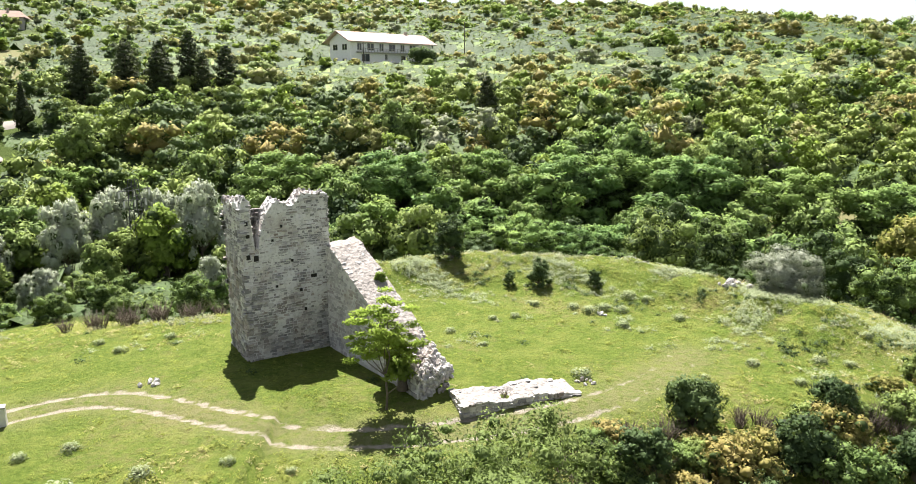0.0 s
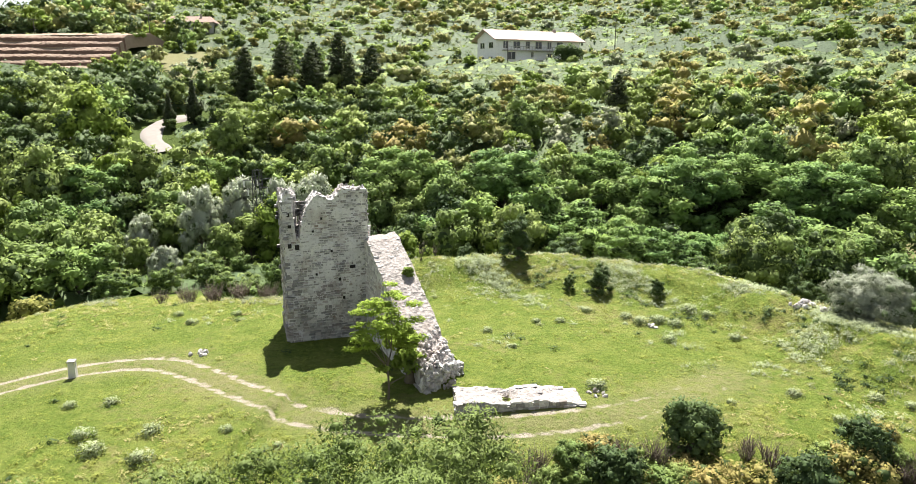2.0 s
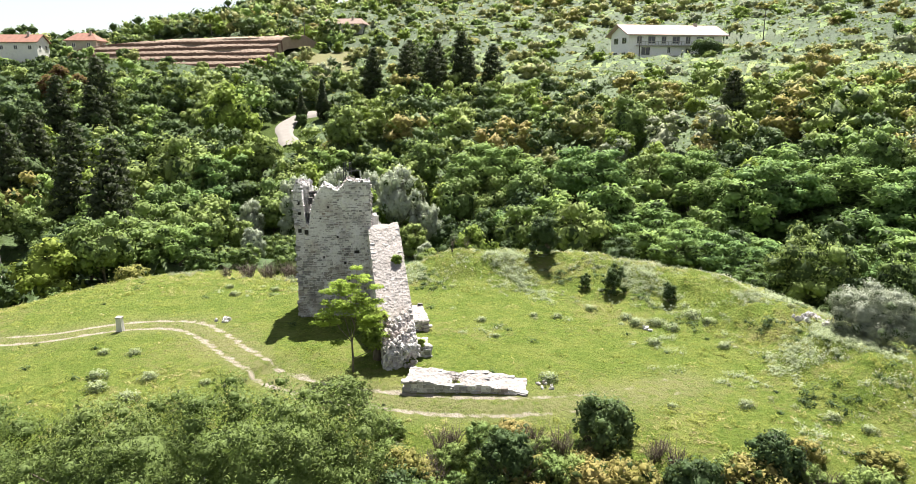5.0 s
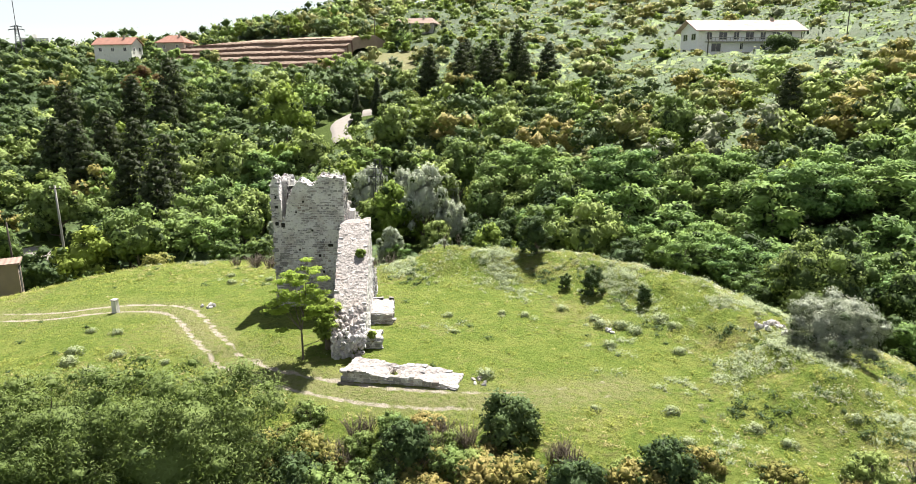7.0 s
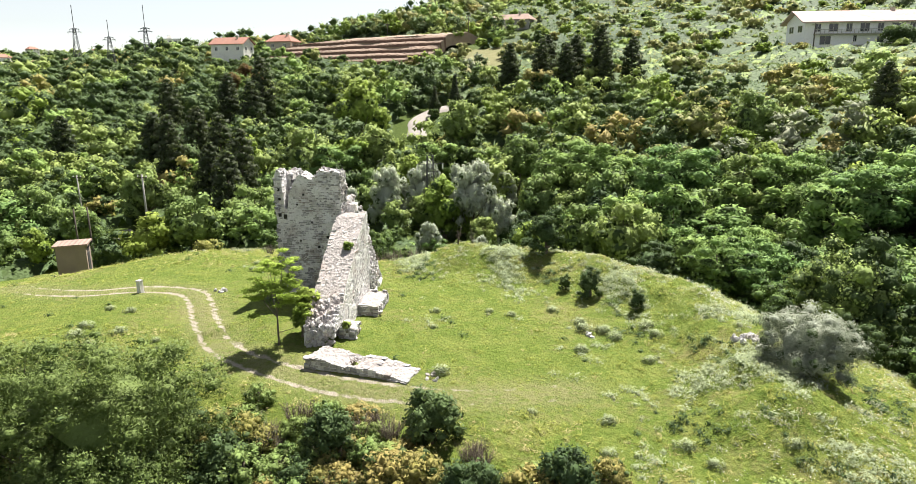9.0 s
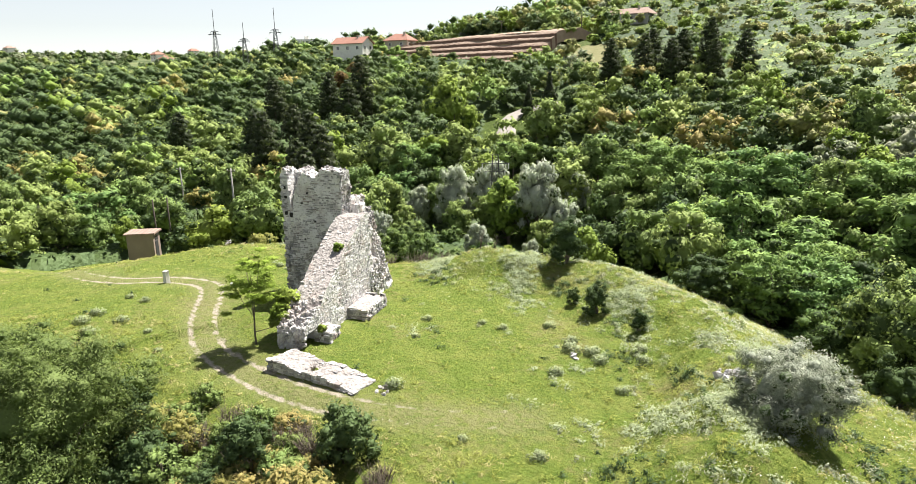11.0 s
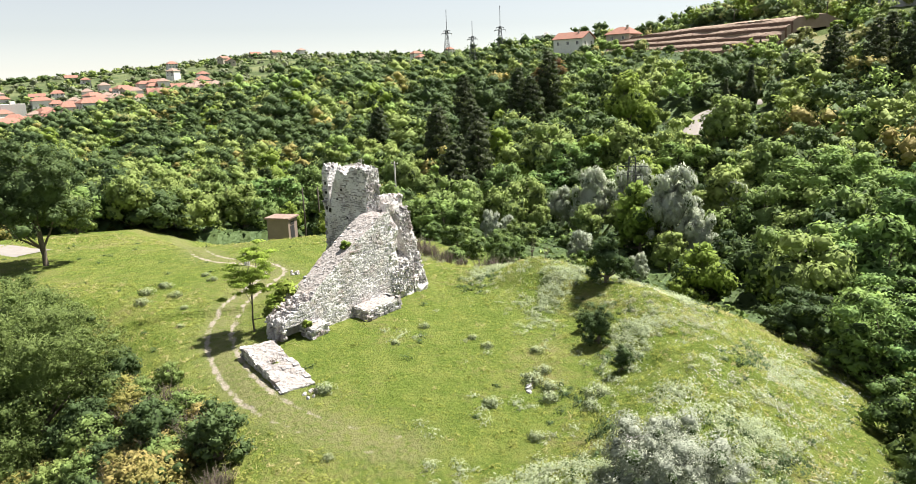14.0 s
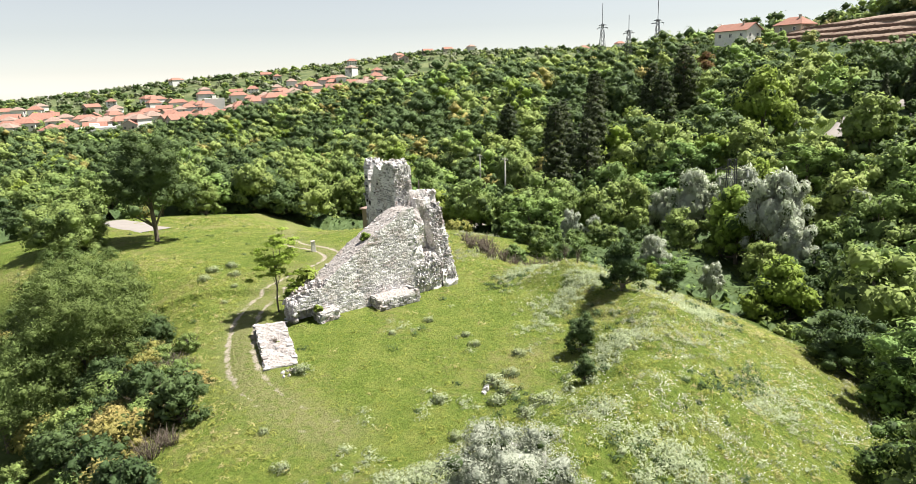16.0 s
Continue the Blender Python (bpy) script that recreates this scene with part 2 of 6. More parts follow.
def outland(x, y):
    """Valley, wooded hillside, the far town's ridge and the lowland."""
    yv = 74 - 0.55 * np.maximum(0, -40 - np.maximum(x, -400))
    zv = -6.5 + 0.05 * np.clip(x + 10, 0, 200) - 0.03 * np.clip(-60 - x, 0, 150)
    d = y - yv
    north = zv + 0.245 * np.clip(d, 0, 60) + 0.2 * np.maximum(d - 60, 0)
    az = np.degrees(np.arctan2(-x, y))
    r = np.hypot(x, y)
    top = np.interp(az, [-180, -70, -45, -33, -20, -5, 20, 40, 50, 60, 75, 100, 180],
                    [-2.0, -1.0, 1.2, 2.5, 4.5, 6.2, 6.7, 4.8, 2.3, 1.2, 0.2, -1.5, -2])
    cap = 14.5 + 400 * np.tan(np.radians(top))
    gap = (north - cap) / 6
    north = np.where(gap > 8, cap, north - 6 * np.log1p(np.exp(np.clip(gap, -30, 8))))
    south = zv - 0.05 * np.clip(-d, 0, 60)
    z = np.where(d > 0, north, south)
    ridge = np.interp(az, [40, 55, 75, 90, 100, 110, 125, 150], [1.5, 1.5, 1.7, 1.9, 1.0, 0.2, -1.3, -1.6])
    far_z = 14.5 + 1000 * np.tan(np.radians(ridge))
    s = np.clip((r - 480) / 520, 0, 1)
    west = np.clip((az - 40) / 25, 0, 1) * np.clip((170 - az) / 20, 0, 1)
    z = z + west * s * s * (3 - 2 * s) * (far_z - z)
    back = np.clip((r - 1300) / 1500, 0, 1)
    up = (x + 127) * 0.208 + (y - 157) * 0.978
    bank = (0.4 * np.exp(-((up - 11.5) / 6) ** 2) - 4.4 * np.exp(-((up + 3) / 9) ** 2)) * np.clip((-115 - x) / 12, 0, 1) * np.clip((x + 270) / 25, 0, 1)
    pad = np.exp(-(seg_dist(x, y, [(-31, 184), (-4, 207)]) / 11) ** 4)
    z = z + pad * (19.4 - z)
    return z + bank - back * 40 + waves(x, y, 17) * 0.5


def height(x, y):
    x, y = np.asarray(x, float), np.asarray(y, float)
    edge = seg_dist(x, y, PLATEAU, True)
    ins = inside(x, y, PLATEAU)
    sd = np.where(ins, -edge, edge)
    top = 0.05 + waves(x, y, 2.7, 1.0) * 0.06 + waves(x, y, 7, 2.0) * 0.12
    rim = np.exp(-(seg_dist(x, y, CREST) / 4.5) ** 2)
    top = top + rim * (0.2 * waves(x, y, 0.75, 5.0) + 0.16 * waves(x, y, 0.38, 9.0))
    top = top + 1.7 * np.exp(-(seg_dist(x, y, CREST) / 3.0) ** 2) - 0.045 * np.clip(-13 - x, 0, 40)
    top = top - 0.2 * np.clip(-31.5 - x, 0, 20) * np.clip((y - 12) / 10, 0, 1)
    top = top - 0.4 * np.clip(30 - y, 0, 3) / 3 * (x > -8)
    fall = np.interp(x, [-40, -28, -15], [0.16, 0.25, 0.62]) * np.interp(y, [15, 45], [1.0, 1.0])
    drop = np.where(sd > -2.5, (np.maximum(sd + 2.5, 0) ** 2) / (np.maximum(sd + 2.5, 0) + 4) * fall, 0)
    knoll = top - drop
    o = outland(x, y)
    g = np.clip((knoll - o) / 1.6, -30, 30)
    return o + 1.6 * np.log1p(np.exp(g))


def at(x, y, sink=0.0):
    return float(height(x, y)) - sink


def axis_steps(lo, hi, step, far_lo, far_hi):
    mid = list(np.arange(lo, hi + 1e-6, step))
    a, s = [], step
    v = lo
    while v > far_lo:
        s = min(s * 1.09, 160)
        v -= s
        a.append(v)
    b, s, v = [], step, hi
    while v < far_hi:
        s = min(s * 1.09, 160)
        v += s
        b.append(v)
    return np.array(a[::-1] + mid + b)


def mesh_from(name, verts, faces, mats, smooth=False, attrs=None):
    me = bpy.data.meshes.new(name)
    me.from_pydata(verts, [], faces)
    for m in mats:
        me.materials.append(m)
    if smooth:
        me.polygons.foreach_set("use_smooth", np.ones(len(me.polygons), bool))
    for k, v in (attrs or {}).items():
        me.attributes.new(k, "FLOAT", "POINT").data.foreach_set("value", np.asarray(v, np.float32))
    me.update()
    return me


def leaf_mesh(name, bits, mats, smooth=True):
    """One mesh out of (vertices, faces, material index, outward directions) bits."""
    v = np.concatenate([b[0] for b in bits]).astype(np.float32)
    o = np.concatenate([b[3] if b[3] is not None else np.zeros_like(b[0]) for b in bits]).astype(np.float32)
    loops, size, index, at_v = [], [], [], 0
    for bv, bf, bi, _ in bits:
        loops.append((np.asarray(bf) + at_v).ravel())
        size.append(np.full(len(bf), np.shape(bf)[1]))
        index.append(np.full(len(bf), bi))
        at_v += len(bv)
    loops, size, index = np.concatenate(loops).astype(np.int32), np.concatenate(size).astype(np.int32), np.concatenate(index).astype(np.int32)
    me = bpy.data.meshes.new(name)
    me.vertices.add(len(v))
    me.vertices.foreach_set("co", v.ravel())
    me.loops.add(len(loops))
    me.loops.foreach_set("vertex_index", loops)
    me.polygons.add(len(size))
    me.polygons.foreach_set("loop_start", (np.cumsum(size) - size).astype(np.int32))
    for m in mats:
        me.materials.append(m)
    me.polygons.foreach_set("material_index", index)
    me.polygons.foreach_set("use_smooth", np.full(len(size), smooth))
    me.attributes.new("outward", "FLOAT_VECTOR", "POINT").data.foreach_set("vector", o.ravel())
    me.update(calc_edges=True)
    return me


def build_ground():
    xs = axis_steps(-36, 32, 0.26, -2600, 1500)
    ys = axis_steps(14, 60, 0.26, -900, 2300)
    X, Y = np.meshgrid(xs, ys)
    Z = height(X, Y)
    n, m = len(xs), len(ys)
    idx = np.arange(n * m).reshape(m, n)
    f = np.stack([idx[:-1, :-1], idx[:-1, 1:], idx[1:, 1:], idx[1:, :-1]], -1).reshape(-1, 4)
    dist = seg_dist(X, Y, TRACK_A)
    rut = np.exp(-((dist - 0.72) / 0.22) ** 2) * np.interp(X, [-60, -30, -24, -6, 4, 8, 12], [0.2, 0.5, 0.95, 0.85, 0.8, 0.5, 0.3])
    sd = np.where(inside(X, Y, PLATEAU), -1, 1) * seg_dist(X, Y, PLATEAU, True)
    R = np.hypot(X, Y)
    meadow_w = ((X < -25) & (X > -75) & (Y > 0) & (Y < 40)).astype(float)
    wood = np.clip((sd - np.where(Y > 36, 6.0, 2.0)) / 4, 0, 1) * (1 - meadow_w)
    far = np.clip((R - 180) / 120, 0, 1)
    worn = np.exp(-(dist / 1.6) ** 2) * 0.8
    Z = Z - rut * 0.07 * (np.hypot(X, Y - 35) < 60)
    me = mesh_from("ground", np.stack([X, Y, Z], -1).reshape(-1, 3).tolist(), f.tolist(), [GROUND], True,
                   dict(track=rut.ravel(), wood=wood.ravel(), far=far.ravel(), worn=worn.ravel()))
    return tagged(new("ground", me), "grassy knoll with wheel ruts above a wooded valley and hillside", "ground", kind="structure")


build_ground()


# ---- building helpers ----
def part(name, bm, material, parent=None, label="", smooth=False):
    me = bpy.data.meshes.new(name)
    bm.to_mesh(me)
    bm.free()
    for m in material if isinstance(material, (list, tuple)) else [material]:
        me.materials.append(m)
    if smooth:
        me.polygons.foreach_set("use_smooth", np.ones(len(me.polygons), bool))
    ob = new(name, me)
    ob.parent = parent
    return tagged(ob, label)


def mesh_part(name, me, parent=None, label=""):
    ob = new(name, me)
    ob.parent = parent
    return tagged(ob, label)


def box(bm, lo, hi, m=None):
    r = bmesh.ops.create_cube(bm, size=1.0)
    s = [b - a for a, b in zip(lo, hi)]
    c = [(b + a) / 2 for a, b in zip(lo, hi)]
    bmesh.ops.transform(bm, matrix=(m or Matrix()) @ Matrix.Translation(c) @ Matrix.Diagonal((*s, 1)), verts=r["verts"])
    return r["verts"]


def tube(points, radii, sides=6):
    """Vertices and faces of a tapered limb along points."""
    vs, fs = [], []
    for i, (p, r) in enumerate(zip(points, radii)):
        p = Vector(p)
        q = Vector(points[min(i + 1, len(points) - 1)]) - Vector(points[max(i - 1, 0)])
        rot = q.to_track_quat("Z", "Y").to_matrix()
        for k in range(sides):
            a = 2 * math.pi * k / sides
            vs.append(p + rot @ Vector((math.cos(a) * r, math.sin(a) * r, 0)))
    for i in range(len(points) - 1):
        for k in range(sides):
            a, b = i * sides + k, i * sides + (k + 1) % sides
            fs.append((a, b, b + sides, a + sides))
    fs.append(tuple(range((len(points) - 1) * sides, len(points) * sides)))
    return vs, fs


def join(lists):
    vs, fs = [], []
    for v, f in lists:
        o = len(vs)
        vs.extend(v)
        fs.extend([tuple(i + o for i in g) for g in f])
    return vs, fs


def leaf_cloud(rng, lobes, count, size, flat=0.5, aspect=1.6, shell=0.5, loose=0.3, plain=False, heart=None):
    """Leaf sprays as folded quads, scattered through the outer part of each lobe (x, y, z, rx, ry, rz)."""
    lob = np.array(lobes, float)
    area = (lob[:, 3] * lob[:, 4] + lob[:, 3] * lob[:, 5] + lob[:, 4] * lob[:, 5])
    pick = rng.choice(len(lob), count, p=area / area.sum())
    d = rng.normal(size=(count, 3))
    d /= np.linalg.norm(d, axis=1)[:, None]
    rad = 1 - shell * rng.random(count) ** 1.7 + rng.normal(size=count) * 0.05
    c = lob[pick, :3] + d * lob[pick, 3:6] * rad[:, None]
    n = d * (1 - flat) + np.array([0, 0, 1.0]) * flat + rng.normal(size=(count, 3)) * loose
    n /= np.linalg.norm(n, axis=1)[:, None]
    a = np.cross(n, rng.normal(size=(count, 3)))
    a /= np.linalg.norm(a, axis=1)[:, None]
    b = np.cross(n, a)
    s = size * (0.6 + 0.8 * rng.random(count))[:, None]
    a, b = a * s * aspect * 0.5, b * s * 0.5
    droop = -n * s * 0.22
    if heart is None:
        heart = (lob[:, :3] * area[:, None]).sum(0) / area.sum()
    far_out = c - np.asarray(heart)
    far_out /= np.linalg.norm(far_out, axis=1)[:, None] + 1e-6
    o = d * 0.75 + far_out * 0.45 + rng.normal(size=(count, 3)) * 0.2
    if plain:
        v = np.stack([c - a + droop, c + a * 0.4 - b, c + a * 0.6 + b + droop], 1).reshape(-1, 3)
        return v, np.arange(count * 3).reshape(-1, 3), np.repeat(o, 3, 0)
    v = np.stack([c - a + droop, c - b, c + a + droop, c + b], 1).reshape(-1, 3)
    f = np.arange(count * 4).reshape(-1, 4)
    return v, f, np.repeat(o, 4, 0)


def lobes_of(rng, width, tall, base, n, lump=0.45, shape="round"):
    """A heart and n bulges set over it, as (x, y, z, rx, ry, rz)."""
    mid, half = (tall + base) / 2, (tall - base) / 2
    out = [(0, 0, mid, width * 0.33, width * 0.33, half * 0.72)]
    for i in range(n):
        a, h = rng.random() * 6.283, rng.random() ** 0.85 * 1.95 - 0.95
        c = math.sqrt(max(0.0, 1 - h * h)) if h > 0 else 1.0
        k = rng.uniform(0.42, 0.95) if shape == "spread" else rng.uniform(0.52, 0.8)
        s = width / 2 * lump * rng.uniform(0.65, 1.2)
        out.append((math.cos(a) * c * width / 2 * k, math.sin(a) * c * width / 2 * k, mid + h * half * k, s, s, s * 0.85))
    return out


ICO = bmesh.new()
for p in ((0, 1, 1.618), (1, 1.618, 0), (1.618, 0, 1)):
    for a in (1, -1):
        for b in (1, -1):
            q = [p[0], p[1], p[2]]
            i, j = [n for n in range(3) if p[n]]
            q[i], q[j] = q[i] * a, q[j] * b
            ICO.verts.new(Vector(q).normalized())
bmesh.ops.convex_hull(ICO, input=ICO.verts[:])
ICO.verts.index_update()
ICO_V, ICO_F = np.array([v.co[:] for v in ICO.verts]), np.array([[v.index for v in f.verts] for f in ICO.faces])
ICO.free()


def hearts(rng, lobes, scale=0.8, rough=(0.85, 1.1)):
    """The dim inside of a crown: one rough lump in each lobe."""
    lob = np.array(lobes, float)
    n = len(lob)
    v = ICO_V[None] * rng.uniform(*rough, (n, len(ICO_V), 1)) * (lob[:, None, 3:6] * scale) + lob[:, None, :3]
    f = ICO_F[None] + (np.arange(n) * len(ICO_V))[:, None, None]
    return v.reshape(-1, 3), f.reshape(-1, 3)


OCT_V = np.array([(1, 0, 0), (0, 1, 0), (-1, 0, 0), (0, -1, 0), (0, 0, 1), (0, 0, -1)], float)
OCT_F = np.array([(0, 1, 4), (1, 2, 4), (2, 3, 4), (3, 0, 4), (1, 0, 5), (2, 1, 5), (3, 2, 5), (0, 3, 5)])


def octs(rng, lobes, scale):
    """Simple dim cores for far crowns."""
    lob = np.array(lobes, float)
    v = OCT_V[None] * rng.uniform(0.85, 1.05, (len(lob), 6, 1)) * (lob[:, None, 3:6] * scale) + lob[:, None, :3]
    return v.reshape(-1, 3), (OCT_F[None] + (np.arange(len(lob)) * 6)[:, None, None]).reshape(-1, 3)


def chain(lists):
    step, v, f = 0, [], []
    for a, b in lists:
        v.append(a)
        f.append(b + step)
        step += len(a)
    return np.concatenate(v), np.concatenate(f)


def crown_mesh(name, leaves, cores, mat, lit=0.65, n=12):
    """Leaves with their own colour over inner lumps, some darkened as crown shade."""
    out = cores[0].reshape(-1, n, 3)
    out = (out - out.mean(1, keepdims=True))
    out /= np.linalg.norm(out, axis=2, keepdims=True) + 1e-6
    # dim lumps take the dark colour, painting shade inside the crown
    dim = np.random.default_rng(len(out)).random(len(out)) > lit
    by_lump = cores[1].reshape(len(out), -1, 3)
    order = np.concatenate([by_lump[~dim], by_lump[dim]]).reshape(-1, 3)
    me = leaf_mesh(name, [(leaves[0], leaves[1], 0, leaves[2]), (cores[0], order, 0, out.reshape(-1, 3))], [mat, LEAF_SHADE])
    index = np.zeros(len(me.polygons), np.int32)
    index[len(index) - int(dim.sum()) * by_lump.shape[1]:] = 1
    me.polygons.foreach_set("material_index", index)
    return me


def limbs_of(rng, tall, base, width, r, lobes, n=7, lean=0.015):
    pts = [(0, 0, -0.4)]
    for i in range(1, 6):
        t = i / 5
        pts.append((lean * tall * t + rng.normal() * 0.012 * tall, rng.normal() * 0.012 * tall, tall * 0.72 * t))
    parts = [tube(pts, [r * (1.25 - 1.1 * i / 5) for i in range(6)], 7)]
    for i in range(min(n, len(lobes))):
        l = lobes[i]
        t = min(0.9, max(0.25, (l[2] - base * 0.3) / tall * 0.8))
        s = Vector(pts[min(4, int(t * 5))])
        e = Vector(l[:3])
        mid = s.lerp(e, 0.5) + Vector((0, 0, -0.05 * tall))
        parts.append(tube([s, mid, e], [r * 0.5, r * 0.32, r * 0.1], 5))
    return join(parts)


def tree_meshes(seed, width, tall, base, n_lobes, leaves, leaf_size, mat, shape="round", lump=0.45, flat=0.5, aspect=1.6, trunk=0.16, shell=0.5, loose=0.3, thick=0.85, cored=True, clumped=0.0, lit=0.75):
    rng = np.random.default_rng(seed)
    lobes = [(*l[:5], l[3] * thick) for l in lobes_of(rng, width, tall, base, n_lobes, lump, shape)]
    cloud = leaf_cloud(rng, lobes, leaves, leaf_size, flat, aspect, shell, loose, clumped > 0)
    cores = hearts(rng, lobes[:1], 0.9 if thick > 0.5 and cored else 0.05)
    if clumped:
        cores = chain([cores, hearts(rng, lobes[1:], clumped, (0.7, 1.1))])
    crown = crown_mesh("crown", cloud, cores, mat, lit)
    tv, tf = limbs_of(rng, tall, base, width, trunk, lobes)
    return mesh_from("trunk", tv, tf, [BARK], True), crown


def plant(name, meshes, x, y, label, category, group="", size=1.0, spin=0.0, sink=0.1, z=None, stretch=1.0):
    root = new(name)
    for n, me in zip(("trunk", "crown"), meshes):
        mesh_part(n, me, root)
    root.matrix_world = pose(x, y, at(x, y, sink) if z is None else z, 0, 0, spin) @ Matrix.Diagonal((size, size, size * stretch, 1))
    return tagged(root, label, category, group)

# ---- the ruin ----
RUIN = pose(-11.2, 34.3, 0.0, 0, 0, 38.5)  # x along the tower's face, -y along the curtain wall
TOWER = pose(-11.0, 33.7, 0.0, 0, 0, 32.4)  # the tower stands a little askew to the wall
LOW = pose(0.25, 28.15, 0, 0, 0, 20.5)  # x along the low wall


def n3(p, scale, seed=0.0):
    return noise.noise_vector(Vector(p) * scale + Vector((seed, seed * 1.7, -seed)))


def ragged(u, amp, seed, scale=1.7):
    """Broken, stepped unevenness along a wall head."""
    a = noise.noise(Vector((u * scale, seed, 3.1))) + 0.5 * noise.noise(Vector((u * scale * 3.1, seed, 7.7)))
    return amp * round(a * 5) / 5


def core(u0, u1, v0, v1, top, base=-0.9, rough=0.05, step=0.22, frame_m=None, scale=1.6, lean=None):
    """A weathered masonry core: u across, v along the curtain wall, top(u, v) its broken head. Returns vertices and faces."""
    nu, nv = max(2, int((u1 - u0) / step)), max(2, int((v1 - v0) / step))
    us, vs_ = np.linspace(u0, u1, nu + 1), np.linspace(v0, v1, nv + 1)
    ring = [(u, v0) for u in us[:-1]] + [(u1, v) for v in vs_[:-1]] + [(u, v1) for u in us[:0:-1]] + [(u0, v) for v in vs_[:0:-1]]
    verts, faces, index = [], [], {}

    def vert(u, v, z):
        key = (round(u, 4), round(v, 4), round(z, 4))
        if key not in index:
            p = Vector((u, -v, z))
            if lean:
                p = lean(p)
            p = p + n3(p, scale) * rough * (1.0 if z > base + 0.1 else 0.3)
            index[key] = len(verts)
            verts.append((frame_m or RUIN) @ p)
        return index[key]

    rows = max(2, int((top((u0 + u1) / 2, (v0 + v1) / 2) - base) / (step * 1.3)))
    n = len(ring)
    for i in range(n):
        a, b = ring[i], ring[(i + 1) % n]
        ta, tb = top(*a), top(*b)
        for k in range(rows):
            q = [vert(*a, base + (ta - base) * k / rows), vert(*b, base + (tb - base) * k / rows),
                 vert(*b, base + (tb - base) * (k + 1) / rows), vert(*a, base + (ta - base) * (k + 1) / rows)]
            faces.append(q[::-1])
    for i in range(nu):
        for j in range(nv):
            c = [(us[i], vs_[j]), (us[i + 1], vs_[j]), (us[i + 1], vs_[j + 1]), (us[i], vs_[j + 1])]
            faces.append([vert(*p, top(*p)) for p in c][::-1])
    return verts, faces, [0] * (n * rows) + [1] * (nu * nv)


def core_part(bits, root, m, label, side, head):
    """Joins cores into one part: weathered sides, paler head."""
    vs, fs = join([b[:2] for b in bits])
    me = mesh_from("core", vs, fs, [side, head])
    me.polygons.foreach_set("material_index", np.array(sum((b[2] for b in bits), []), np.int32))
    mesh_part("core", me, root, label).matrix_parent_inverse = m.inverted()


def stone_kit(seed, n=7):
    """Unit dressed stones, 1 x 1 x 1, worn at the front edges; the back stays in the wall. x along, z up, -y out."""
    r = random.Random(seed)
    kit = []
    for _ in range(n):
        j = lambda a: r.uniform(-a, a)
        vs = []
        for y, s in ((0.5, 0.96), (-0.4, 1.0), (-0.5, 0.86)):
            for x, z in ((-1, -1), (1, -1), (1, 1), (-1, 1)):
                vs.append((x * 0.5 * s + j(0.1), y + j(0.05), z * 0.5 * s + j(0.11)))
        fs = []
        for k in (0, 4):
            fs += [(k + i, k + (i + 1) % 4, k + 4 + (i + 1) % 4, k + 4 + i) for i in range(4)]
        fs.append((8, 9, 10, 11))
        kit.append((vs, fs))
    return kit


def lump_kit(seed, n=6):
    """Unit rubble lumps."""
    r = random.Random(seed)
    kit = []
    for _ in range(n):
        b = bmesh.new()
        bmesh.ops.create_icosphere(b, subdivisions=1, radius=0.5)
        for v in b.verts:
            v.co *= r.uniform(0.75, 1.2)
        b.verts.index_update()
        kit.append(([v.co[:] for v in b.verts], [tuple(v.index for v in f.verts) for f in b.faces]))
        b.free()
    return kit


STONES, LUMPS = stone_kit(4), lump_kit(5)
STONE_MESH = {m.name: [mesh_from("stone", v, f, [m]) for v, f in STONES] for m in (STONE, STONE_PALE)}
LUMP_MESHES = {m.name: [mesh_from("stone", v, f, [m]) for v, f in LUMPS] for m in (STONE, STONE_PALE)}
LUMP_MESH = LUMP_MESHES[STONE_PALE.name]


def course_stones(r, point, out, u_len, z_lo, z_hi, course, long, gap=0.025, skip=0.02, proud=0.04, bond=0.3, sit=0.0):
    """Stones laid in rough courses over a face. point(s, z) gives the place, out the way out of the wall; z_lo, z_hi are functions of s."""
    made = []
    low = min(z_lo(s) for s in np.linspace(0, u_len, 12))
    high = max(z_hi(s) for s in np.linspace(0, u_len, 30))
    z = low
    side = Vector((0, 0, 1)).cross(out).normalized()
    while z < high:
        h = course * r.uniform(0.7, 1.3)
        s = r.uniform(-0.2, 0.0)
        while s < u_len:
            w = long * r.uniform(0.5, 1.5)
            c, hh = s + w / 2, h * r.uniform(0.92, 1.08)
            if 0 < c < u_len and z + h * 0.4 < z_hi(c) and z + h * 0.5 > z_lo(c) and r.random() > skip:
                p = point(c, z + h / 2 + r.uniform(-0.02, 0.02))
                m = Matrix.Identity(4)
                m.col[0][:3], m.col[1][:3], m.col[2][:3] = side, -out, (0, 0, 1)
                tilt = Matrix.Rotation(r.uniform(-0.09, 0.09), 4, "Y") @ Matrix.Rotation(r.uniform(-0.06, 0.06), 4, "Z")
                m = Matrix.Translation(p + out * (proud * r.uniform(-0.5, 1.0) - bond * 0.5 + sit)) @ m @ tilt @ Matrix.Diagonal((w - gap, bond, max(0.05, hh - gap), 1))
                made.append((m, 0, r.randrange(len(STONES))))
            s += w
        z += h
    return made


